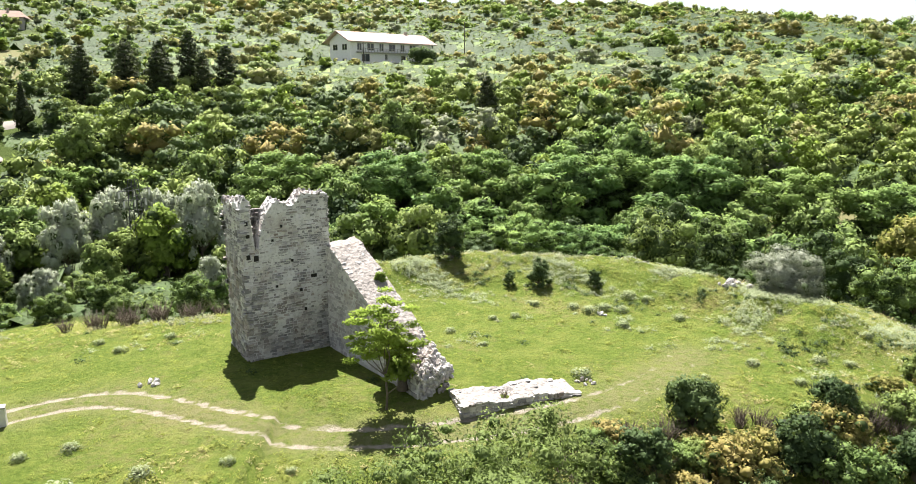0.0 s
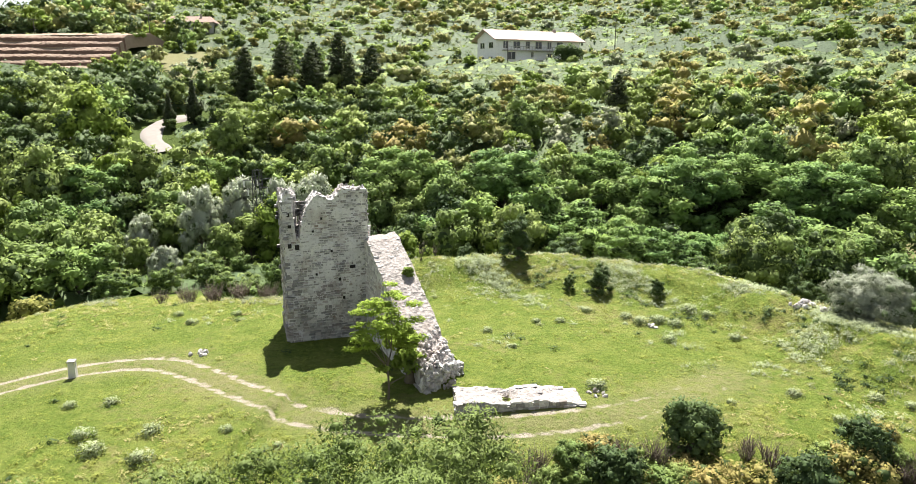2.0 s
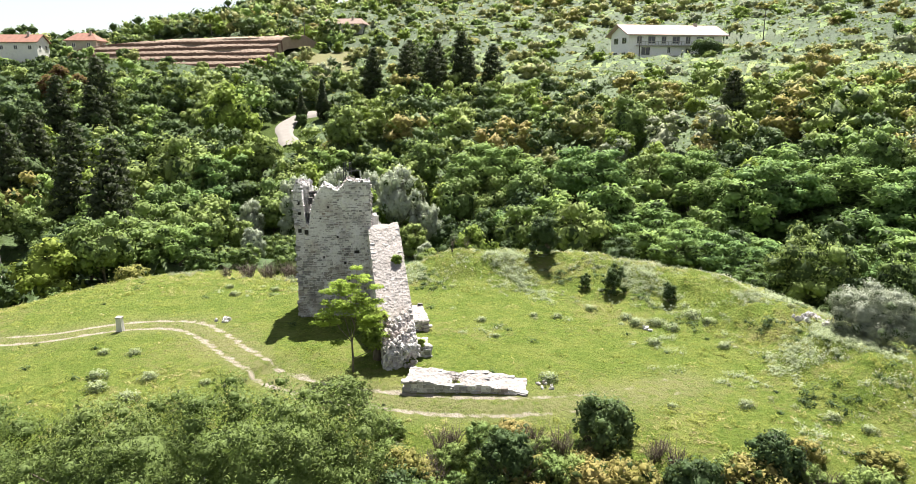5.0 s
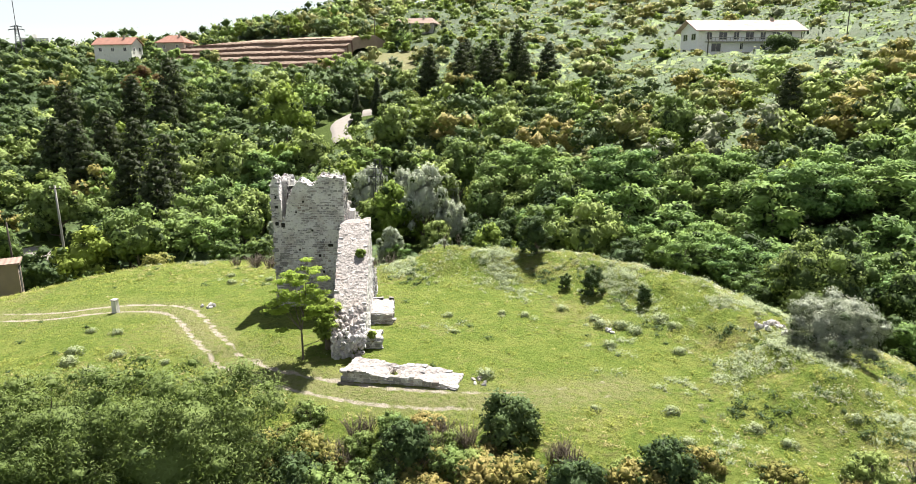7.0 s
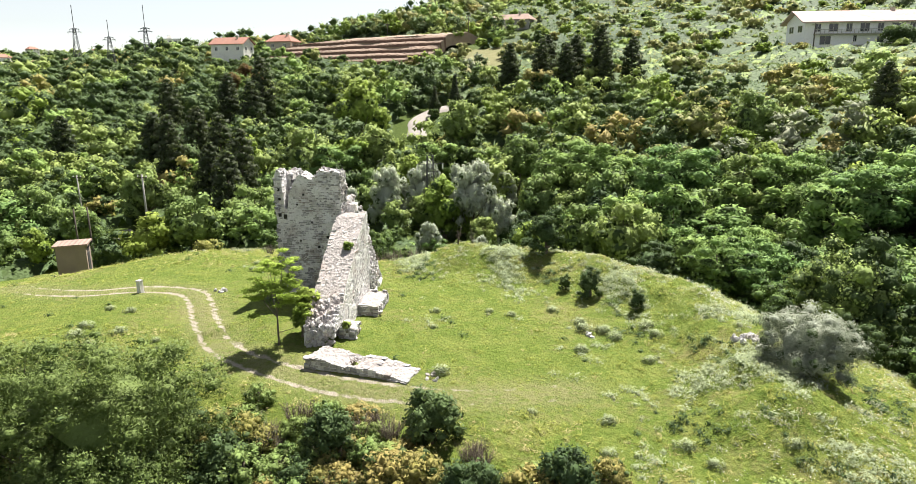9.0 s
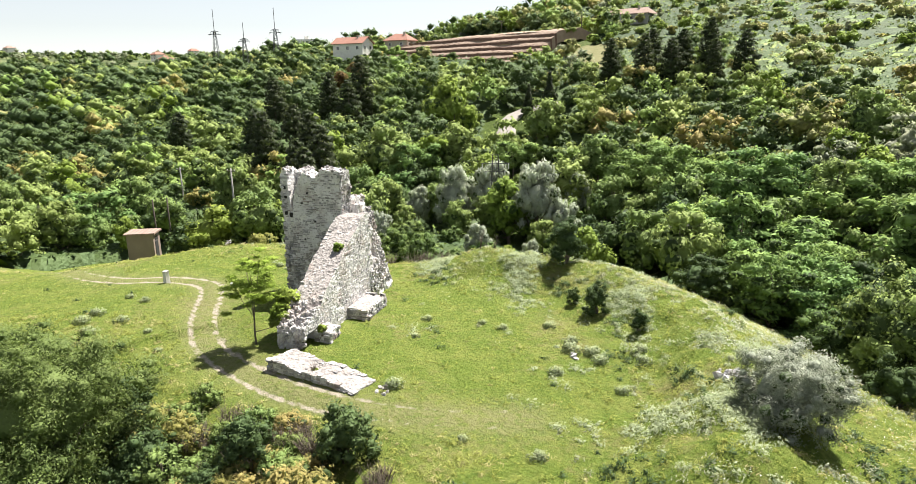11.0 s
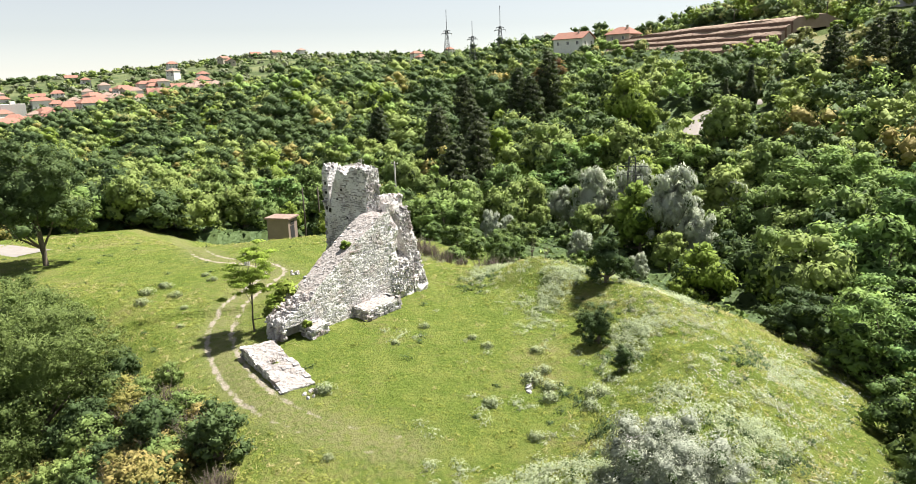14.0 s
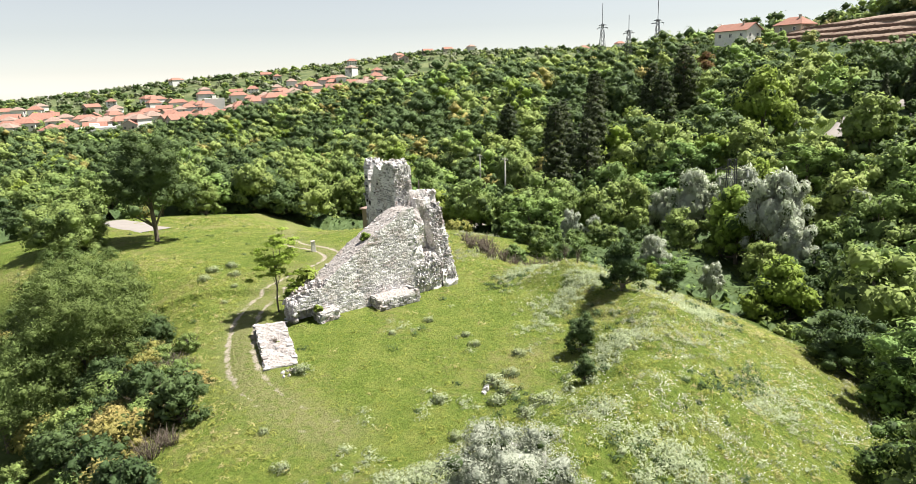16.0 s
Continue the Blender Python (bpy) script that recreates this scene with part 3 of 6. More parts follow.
def rubble(r, place, count, size):
    """Loose or bedded lumps; place(r) gives a point."""
    made = []
    for _ in range(count):
        s = size * r.uniform(0.5, 1.4)
        m = Matrix.Translation(place(r)) @ Euler([r.uniform(0, 6.28) for _ in range(3)]).to_matrix().to_4x4() @ Matrix.Diagonal((s * r.uniform(0.8, 1.5), s, s * r.uniform(0.5, 0.9), 1))
        made.append((m, 1, r.randrange(len(LUMPS))))
    return made


def lay(parent, stones, near, single=290, mat=STONE_PALE):
    """The stones nearest to a spot become parts of their own, the rest one joined part."""
    order = sorted(stones, key=lambda q: (q[0].translation - Vector(near)).length)
    for m, kind, k in order[:single]:
        ob = new("stone", (STONE_MESH, LUMP_MESHES)[kind][mat.name][k])
        ob.parent, ob.matrix_parent_inverse, ob.matrix_basis = parent, parent.matrix_world.inverted(), m
    V, F, o = [], [], 0
    for m, kind, k in order[single:]:
        vs, fs = (STONES, LUMPS)[kind][k]
        V += [m @ Vector(v) for v in vs]
        F += [tuple(i + o for i in f) for f in fs]
        o += len(vs)
    if V:
        ob = tagged(mesh_part("masonry", mesh_from("masonry", V, F, [mat]), parent), kind="stuff")
        ob.matrix_parent_inverse = parent.matrix_world.inverted()


def face(r, a, b, z_lo, z_hi, course, long, **kw):
    """Coursed stones over the vertical face from a to b (u, v in the ruin's frame), the open side to the right of a to b."""
    m = kw.pop("frame_m", RUIN)
    pa, pb = m @ Vector((a[0], -a[1], 0)), m @ Vector((b[0], -b[1], 0))
    way = (pb - pa).normalized()
    out = way.cross(Vector((0, 0, 1)))
    batter = kw.pop("batter", 0.0)
    return course_stones(r, lambda s, z: Vector((*(pa + way * s).xy, z)) + out * (batter * max(0, 2 - z)), out, (pb - pa).length, z_lo, z_hi, course, long, **kw)


R = random.Random(21)


def tower_top(u, v):
    """The tower's broken head: a spike at the corner, a notch, then an uneven crest."""
    if u < 0.5:
        return 8.5 + ragged(u * 2 + v, 0.25, 1.0) + 0.4 * math.exp(-((u - 0.3) / 0.2) ** 2)
    if u < 0.95:
        return 6.2 + ragged(v, 0.3, 2.0)
    z = np.interp(u, [0.95, 1.3, 1.6, 1.8, 2.1, 2.75, 3.15, 3.4, 4.5], [7.1, 7.95, 8.4, 8.8, 8.5, 8.4, 8.75, 8.95, 8.85])
    return float(z) + ragged(u, 0.16, 4.0, 2.6)


HOLES = ((0.3, 7.6, 0.15, 0.2), (0.34, 6.95, 0.18, 0.17), (0.3, 5.85, 0.2, 0.24), (0.7, 5.75, 0.24, 0.3), (2.1, 7.3, 0.11, 0.13), (2.6, 5.4, 0.11, 0.13),
         (3.0, 3.7, 0.14, 0.16), (3.75, 4.4, 0.32, 0.18), (1.7, 4.1, 0.11, 0.12), (3.2, 2.6, 0.13, 0.17), (1.6, 6.6, 0.11, 0.11))


def in_hole(p):
    q = TOWER.inverted() @ p
    return abs(q.y) < 0.25 and any(abs(q.x - u) < w / 2 + 0.06 and abs(q.z - z) < h / 2 + 0.05 for u, z, w, h in HOLES)


def build_tower():
    root = new("ruined_tower")
    root.matrix_world = RUIN
    bits = [core(0.04, 4.7, -1.2, -0.04, tower_top, rough=0.09, step=0.2, frame_m=TOWER),
            core(0.04, 0.85, -3.4, -1.2, lambda u, v: 8.5 + ragged(v * 1.3 + u, 0.5, 9.0) - 0.3 * max(0, -2.4 - v), rough=0.1, step=0.22, frame_m=TOWER),
            # the far jamb with its hollow
            core(3.6, 4.6, -2.3, -0.25, lambda u, v: 6.65 + ragged(u + v, 0.35, 6.0), rough=0.2, step=0.2, scale=2.0),
            core(4.4, 5.2, -2.3, -1.15, lambda u, v: 5.75 - 0.9 * max(0, u - 4.6) + ragged(v * 2, 0.3, 7.0), rough=0.24, step=0.2, scale=2.2,
                 lean=lambda p: p + Vector((0.21, 0.1, 0)) * max(0, 5.0 - p.z)),
            core(4.5, 6.1, -1.3, 0.75, lambda u, v: 2.7 - 0.7 * max(0, u - 5.3) + ragged(u + v, 0.4, 8.0), rough=0.24, step=0.2, scale=2.2),
            core(4.4, 5.0, -1.5, -0.25, lambda u, v: 6.3 + ragged(v, 0.3, 8.5), 5.6, 0.22, 0.18, scale=2.4)]
    core_part(bits, root, RUIN, "rubble and lime mortar core", MORTAR, MORTAR)
    st = []
    lo = lambda s: -0.3
    # outer facing of large stones survives low down and at the corner; smaller coursed work above
    hi_front = lambda s: tower_top(s, -0.1) - 0.1
    T = dict(frame_m=TOWER)
    st += face(R, (0, 0), (4.7, 0), lo, lambda s: min(hi_front(s), 4.1 - 0.35 * s + 0.5 * math.sin(s * 3)), 0.17, 0.27, proud=0.035, gap=0.035, sit=-0.005, **T)
    st += face(R, (0.0, 0), (4.7, 0), lambda s: 3.7 - 0.35 * s + 0.5 * math.sin(s * 3), hi_front, 0.13, 0.24, proud=0.03, skip=0.3, gap=0.05, sit=-0.012, **T)
    st += face(R, (0, -3.4), (0, 0), lo, lambda s: 5.9 + 0.5 * math.sin(s * 2.0), 0.2, 0.31, proud=0.04, batter=0.05, gap=0.035, **T)
    st += face(R, (0, -3.4), (0, 0), lambda s: 5.8 + 0.5 * math.sin(s * 2.0), lambda s: 8.3, 0.15, 0.26, proud=0.04, skip=0.28, gap=0.05, **T)
    st += face(R, (0.85, -3.4), (0, -3.4), lo, lambda s: 8.0, 0.2, 0.3, proud=0.08, **T)
    st += face(R, (4.7, -1.2), (0.85, -1.2), lo, lambda s: 8.2, 0.2, 0.3, proud=0.08, skip=0.15, **T)
    # broken ends and heads
    P = lambda u, v, z: RUIN @ Vector((u, -v, z))
    Q = lambda u, v, z: TOWER @ Vector((u, -v, z))
    st += rubble(R, lambda r: Q(r.uniform(4.64, 4.72), r.uniform(-1.15, -0.02), r.uniform(5.0, 8.75)), 320, 0.16)
    for _ in range(210):
        u, v = R.uniform(0.05, 4.65), R.uniform(-1.15, 0)
        st += rubble(R, lambda r: Q(u, v, tower_top(u, v) + r.uniform(-0.12, 0.02)), 1, 0.2)
    st += rubble(R, lambda r: Q(r.uniform(0.05, 0.8), r.uniform(-3.3, -1.2), 8.45 + r.uniform(-0.15, 0.12)), 60, 0.25)
    st += rubble(R, lambda r: P(r.uniform(3.65, 4.65), r.uniform(-2.3, -0.35), 6.6 + r.uniform(-0.35, 0.15)), 110, 0.24)
    st += rubble(R, lambda r: P(r.uniform(4.5, 5.1), r.uniform(-2.3, -1.1), 5.75 + r.uniform(-0.3, 0.2)), 60, 0.24)

    def jamb(r):
        z = r.uniform(0.6, 5.6)
        lean = max(0, 5.0 - z)
        if r.random() < 0.65:
            return P(5.22 + 0.21 * lean + r.uniform(-0.1, 0.1), r.uniform(-2.25, -1.15) - 0.1 * lean, z)
        return P(r.uniform(4.4, 5.2) + 0.21 * lean, -2.35 - 0.1 * lean + r.uniform(-0.08, 0.1), z)

    st += rubble(R, jamb, 900, 0.15)
    st += rubble(R, lambda r: P(r.uniform(5.9, 6.3), r.uniform(-1.4, 0.8), r.uniform(0.4, 2.2)), 320, 0.16)
    st += rubble(R, lambda r: P(r.uniform(5.2, 6.1), r.uniform(-1.2, 0.7), 2.45 + r.uniform(-0.3, 0.25)), 60, 0.2)
    st += rubble(R, lambda r: P(4.62 + r.uniform(-0.05, 0.08), r.uniform(-1.1, 0.0), r.uniform(2.6, 6.0)), 90, 0.16)
    # beam holes: near-black blocks stand in for the shade inside
    for u, z, w, h in HOLES:
        bm = bmesh.new()
        box(bm, (u - w / 2, -0.03, z - h / 2), (u + w / 2, 0.1, z + h / 2), TOWER)
        part("beam_hole", bm, HOLE, root, "putlog hole, its shade put in as a near-black block").matrix_parent_inverse = RUIN.inverted()
    st = [q for q in st if q[1] or not in_hole(q[0].translation)]
    lay(root, st, (-9.0, 34.5, 3.0), mat=STONE)
    return tagged(root, "roofless grey stone tower, ruined, with a ragged broken top", "tower")


def curtain_top(u, v):
    z = np.interp(v, [-0.2, 0.9, 1.6, 2.7, 3.9, 5.7, 7.0, 7.9, 8.8, 9.7], [5.7, 6.2, 6.1, 5.45, 4.8, 3.65, 2.85, 2.3, 1.9, 1.35])
    out = (6.15 - u) / 1.9
    return float(z) - 0.18 * out - 0.1 * max(0, 0.2 - out) * 3 + 0.05 * math.sin(u * 5 + v * 2.3) + (ragged(v + u, 0.3, 11.0) if v > 7.6 else ragged(u * 1.5 + v * 1.5, 0.07, 12.0))


def build_curtain():
    root = new("curtain_wall")
    root.matrix_world = RUIN
    bits = [core(4.25, 6.15, 0.75, 8.1, curtain_top, rough=0.05, step=0.17, scale=2.6),
            core(4.3, 5.35, 8.1, 9.55, lambda u, v: curtain_top(u, v) - 0.15 * (v - 8.1), rough=0.16, step=0.2, scale=2.2),
            core(5.35, 6.1, 8.1, 9.7, lambda u, v: curtain_top(u, v), 0.95, 0.16, 0.2, scale=2.2),
            core(4.5, 6.0, -0.1, 0.75, lambda u, v: 5.8 - 0.9 * max(0, u - 5.2) + ragged(u + v, 0.3, 14.0), rough=0.2, step=0.2, scale=2.0)]
    core_part(bits, root, RUIN, "pale sloping mortar wall head", MORTAR, MORTAR_PALE)
    st = []
    st += face(R, (6.15, 9.6), (6.15, 0.75), lambda s: -0.2 if s > 1.5 else 0.95, lambda s: curtain_top(6.1, 9.6 - s) - 0.08, 0.16, 0.27, proud=0.022, gap=0.02, sit=0.005)
    st += face(R, (4.25, 0.0), (4.25, 9.5), lambda s: -0.3, lambda s: curtain_top(4.3, s) - 0.1, 0.2, 0.3, proud=0.04, skip=0.08)
    P = lambda u, v, z: RUIN @ Vector((u, -v, z))
    st += rubble(R, lambda r: P(r.uniform(4.35, 6.1), 9.6 + r.uniform(-0.15, 0.1), r.uniform(0.0, 1.4)) if r.random() < 0.6 else P(r.uniform(5.4, 6.15), 9.7 + r.uniform(-0.1, 0.1), r.uniform(0.8, 1.4)), 190, 0.24)
    for _ in range(200):
        u, v = R.uniform(4.3, 6.1), R.uniform(7.7, 9.7)
        st += rubble(R, lambda r: P(u, v, curtain_top(u, v) + r.uniform(-0.12, 0.02)), 1, 0.23)
    for _ in range(260):
        u, v = R.uniform(4.28, 6.12), R.uniform(0.8, 7.8)
        s = R.uniform(0.08, 0.24)
        m = Matrix.Translation(P(u, v, curtain_top(u, v) - s * 0.14 - 0.02)) @ RUIN.to_3x3().to_4x4() @ Matrix.Rotation(0.52 if v > 1.6 else 0, 4, "X") @ Matrix.Rotation(R.uniform(0, 6.3), 4, "Z") @ Matrix.Diagonal((s * 1.4, s, s * 0.42, 1))
        st.append((m, 1, R.randrange(len(LUMPS))))
    st += rubble(R, lambda r: P(r.uniform(4.6, 6.15), r.uniform(0.55, 0.8), r.uniform(1.0, 5.9)), 200, 0.26)
    lay(root, st, P(6.15, 5.0, 1.5))
    return tagged(root, "sloping rubble-stone curtain wall with a pale mortared top", "wall")


def build_block(name, m, size, top, label, count_near=120):
    """A low masonry block: coursed stones on all sides, a rough mortared head."""
    root = new(name)
    root.matrix_world = m
    lx, ly = size
    core_part([core(0.03, lx - 0.03, -ly + 0.03, -0.03, top, -0.8, 0.05, 0.16, m, 2.6)], root, m, "rough mortared top", MORTAR, MORTAR_PALE)
    st = []
    for a, b in (((0, 0), (lx, 0)), ((lx, 0), (lx, -ly)), ((lx, -ly), (0, -ly)), ((0, -ly), (0, 0))):
        st += face(R, a, b, lambda s: -0.5, lambda s: top(a[0] + (b[0] - a[0]) * min(1, s / max(abs(b[0] - a[0]), 0.01)), a[1]) - 0.02, 0.19, 0.3, frame_m=m, proud=0.06)
    for _ in range(int(lx * ly * 9)):
        u, v = R.uniform(0.05, lx - 0.05), -R.uniform(0.05, ly - 0.05)
        s = R.uniform(0.1, 0.28)
        st.append((Matrix.Translation(m @ Vector((u, -v, top(u, v) - s * 0.14))) @ Matrix.Rotation(R.uniform(0, 6.3), 4, "Z") @ Matrix.Diagonal((s * 1.4, s, s * 0.4, 1)), 1, R.randrange(len(LUMPS))))
    lay(root, st, m @ Vector((lx, 0, 0.4)), 280, STONE)
    return tagged(root, label, "wall")


def low_top(u, v):
    d = math.hypot(u - 2.4, (v + 0.9) * 0.9)
    return 0.42 - 0.03 * u + 0.06 * math.sin(u * 2.1) - 0.28 * math.exp(-(d / 0.5) ** 2) - 0.2 * max(0, u - 5.2) + ragged(u + v * 1.3, 0.1, 15.0)


# near-black colour painting the shade inside beam holes and the shed's vent
HOLE = Mat("hole_shadow").finish((0.03, 0.028, 0.025), 1.0)


def pale_mortar():
    k = Mat("pale_mortar")
    col = k.mix(k.noise(1.6, 5), (0.26, 0.236, 0.225), (0.4, 0.37, 0.355))
    col = k.mix(k.math("MULTIPLY", k.ramp(k.noise(6.5, 5), 0.52, 0.7), 0.6), col, (0.12, 0.11, 0.1))
    col = k.mix(k.math("MULTIPLY", k.ramp(k.noise(0.9, 3), 0.55, 0.75), 0.5), col, (0.3, 0.235, 0.2))
    return k.finish(col, 0.95, k.math("ADD", k.noise(11, 6), k.voronoi(5)), 0.07, spec=0.15)


MORTAR_PALE = pale_mortar()


# ---- woods ----
ROAD_UP = [(-67, 98.5), (-71, 101.5), (-75, 105), (-77, 109), (-76.5, 113), (-73, 117)]
ROAD_LOW = [(-76, 46), (-68, 44.5), (-60, 42.5), (-55, 40.5)]
CLEARING = [(24, 78), (36, 76.5), (50, 80), (48, 84), (34, 80.8), (24, 80.5)]
YARD = [(-40, 192), (-27, 184), (-1, 207), (-8, 217), (-38, 200)]
FRONT = [(-208, 144), (-172, 146), (-150, 149.5), (-123, 153), (-123, 158), (-205, 154)]
CRESTFIELD = [(98, 355), (150, 345), (165, 372), (112, 392)]
APRON = [(-238, 138), (-178, 116), (-125, 124), (-121, 160), (-200, 156), (-238, 165)]
TERRACE = [(-210, 150), (-172, 150), (-150, 153), (-122, 156), (-119, 178), (-205, 182)]
FIELD = [(-119, 166), (-108, 174), (-86, 143), (-95, 141)]

SILVERS = ((-40.0, 67.9, 1.1), (-37.5, 72.1, 1.15), (-33.8, 76.0, 1.05), (-27.6, 71.4, 1.2), (-31.9, 82.6, 0.75), (-22.0, 58.4, 0.6), (-47, 66.5, 0.75), (-24.0, 72.5, 0.8), (-18.5, 62.5, 0.45), (-33, 52.5, 0.5), (-36.5, 55.5, 0.45))
# single trees that stand out: kind, place, crown width
LANDMARKS = (("acacia_c", -22, 87, 13), ("acacia_c", -8, 87, 13), ("acacia_c", 3, 91, 10.5), ("acacia_c", 14, 84, 12), ("acacia_c", 21, 89, 10), ("acacia_c", 29, 81, 12), ("acacia_c", 38, 75.5, 12),
             ("acacia_c", 47, 71, 11), ("acacia_c", 9, 67, 8.5), ("acacia_c", 16, 68.5, 8), ("acacia_c", 22, 66, 8), ("broad_a", 33, 57, 7), ("broad_a", -3.5, 67.5, 7.5), ("acacia_b", 4.5, 66, 6.5),
             ("broad_d", -73, 90, 10.5), ("broad_a", -64, 71, 10), ("broad_c", -117, 78, 13), ("broad_c", -88, 74, 10), ("broad_c", -99, 64.5, 10), ("broad_b", -52, 95, 8), ("broad_c", 8, 97, 8), ("broad_c", 18, 98, 8),
             ("broad_a", -10.5, 114, 8), ("acacia_b", -13, 76, 7), ("broad_a", -56, 62, 8), ("broad_d", -46, 78, 7), ("broad_a", -60, 82, 8), ("acacia_b", -50, 86, 8))

THICKET = [(-34, 46), (-12, 50), (4, 60), (-4, 68), (-24, 66), (-44, 60), (-42, 50)]
LOW_GROWTH = ((APRON, 0.38), ([(-46, 190), (-28, 180), (4, 204), (14, 194), (-18, 162), (-52, 176)], 0.4),
              ([(-82, 98), (-78, 112), (-70, 116), (-50, 100), (-62, 84)], 0.42), ([(-50, 66), (-24, 70), (-18, 62), (-44, 58)], 0.5), (THICKET, 0.42))


def low_growth(x, y):
    """How tall the wood grows here, against its usual height."""
    return min([1.0] + [k for ring, k in LOW_GROWTH if inside(x, y, ring)])


def free(x, y, margin=3.0):
    """Where a tree may stand."""
    ok = ~inside(x, y, PLATEAU) & (seg_dist(x, y, PLATEAU, True) > margin)
    ok &= ~((x > -58) & (x < -30) & (y > 8) & (y < 36))
    ok &= (seg_dist(x, y, ROAD_UP) > 3.4) & (seg_dist(x, y, [(-139, 190), (-122, 196)]) > 8) & (seg_dist(x, y, ROAD_LOW) > 3.6)
    for p in (CLEARING, YARD, TERRACE, FIELD, FRONT, CRESTFIELD):
        ok &= ~inside(x, y, p)
    for _, sx, sy, k in LANDMARKS:
        ok &= np.hypot(x - sx, y - sy) > 0.36 * k
    for sx, sy, k in SILVERS:
        ok &= np.hypot(x - sx, y - sy) > 2.4 * k
    return ok


def grid(x0, x1, y0, y1, step, jitter):
    gx, gy = np.meshgrid(np.arange(x0, x1, step), np.arange(y0, y1, step))
    x, y = gx.ravel() + rng.uniform(-jitter, jitter, gx.size), gy.ravel() + rng.uniform(-jitter, jitter, gx.size)
    return x, y, np.degrees(np.arctan2(-x, y)), np.hypot(x, y)


KINDS = {}
for i, (kind, args) in enumerate({
        "broad_a": (5.6, 6.6, 0.3, 34, 2800, 0.25, LEAF), "broad_b": (5.0, 7.4, 0.5, 32, 2700, 0.25, LEAF), "broad_c": (6.4, 5.8, 0.2, 36, 2800, 0.25, LEAF_DARK),
        "broad_d": (4.8, 6.2, 0.3, 32, 2700, 0.25, LEAF_BRIGHT), "acacia_a": (5.8, 7.6, 0.8, 40, 2900, 0.225, LEAF_ACACIA), "acacia_b": (6.6, 6.8, 0.6, 44, 2900, 0.225, LEAF_ACACIA),
        "broad_e": (5.4, 5.6, 0.2, 36, 3000, 0.23, LEAF_OLIVE), "acacia_c": (12.0, 10.0, 1.5, 90, 12000, 0.23, LEAF_ACACIA),
        "scrub_a": (4.2, 3.0, 0.0, 34, 2000, 0.25, LEAF_OLIVE), "scrub_b": (3.6, 3.2, 0.0, 30, 1800, 0.25, LEAF)}.items()):
    w, h, b, n, q, s, m = args
    KINDS[kind] = tree_meshes(100 + i, w, h, b, n, q, s, m, shape="spread" if "acacia" in kind else "round", lump=0.24 if kind == "acacia_c" else 0.34, flat=0.55 if "acacia" in kind else 0.15, aspect=2.4 if "acacia" in kind else 1.5, thick=0.5 if "acacia" in kind else 0.85, clumped=0.7)
for i, (kind, args) in enumerate({"acacia_f": (6.2, 7.4, 0.6, 60, 8000, 0.122, LEAF_ACACIA), "broad_f": (5.8, 6.4, 0.2, 48, 8000, 0.117, LEAF_DARK), "broad_g": (5.4, 6.0, 0.2, 44, 8000, 0.117, LEAF)}.items()):
    w, h, b, n, q, s, m = args
    KINDS[kind] = tree_meshes(120 + i, w, h, b, n, q, s, m, shape="spread", lump=0.28, flat=0.5 if "acacia" in kind else 0.2, aspect=2.6 if "acacia" in kind else 1.5, thick=0.5 if "acacia" in kind else 0.85, shell=0.7, loose=0.5, clumped=0.7, lit=0.5)
LABELS = {"broad": ("leafy green deciduous tree in the dense valley woods", "tree", "woodland trees"),
          "acacia": ("feathery light-green acacia tree at the wood's edge", "tree", "acacia trees"),
          "scrub": ("low tangled olive-green shrub on the slope", "shrub", "slope shrubs")}


def stand(kind, x, y, size=1.0, spin=0.0, stretch=1.0, sink=0.6):
    lab = LABELS[kind.split("_")[0]]
    return plant({"broad": "tree", "acacia": "acacia_tree", "scrub": "shrub"}[kind.split("_")[0]], KINDS[kind], x, y, *lab, size=size, spin=spin, stretch=stretch, sink=sink)


rng = np.random.default_rng(8)
x, y, az, r = grid(-215, 110, -70, 155, 5.3, 2.2)
ok = (r > 30) & (r < 150) & (az > -48) & (az < 132) & ~((y < 30) & (x > -35)) & free(x, y, 2.6)
x, y = x[ok], y[ok]
order = np.argsort(seg_dist(x, y, PLATEAU, True))
x, y = x[order], y[order]
spots = list(zip(seg_dist(x, y, PLATEAU, True).tolist(), x.tolist(), y.tolist(), height(x, y).tolist()))
FAR_PARTS = {}


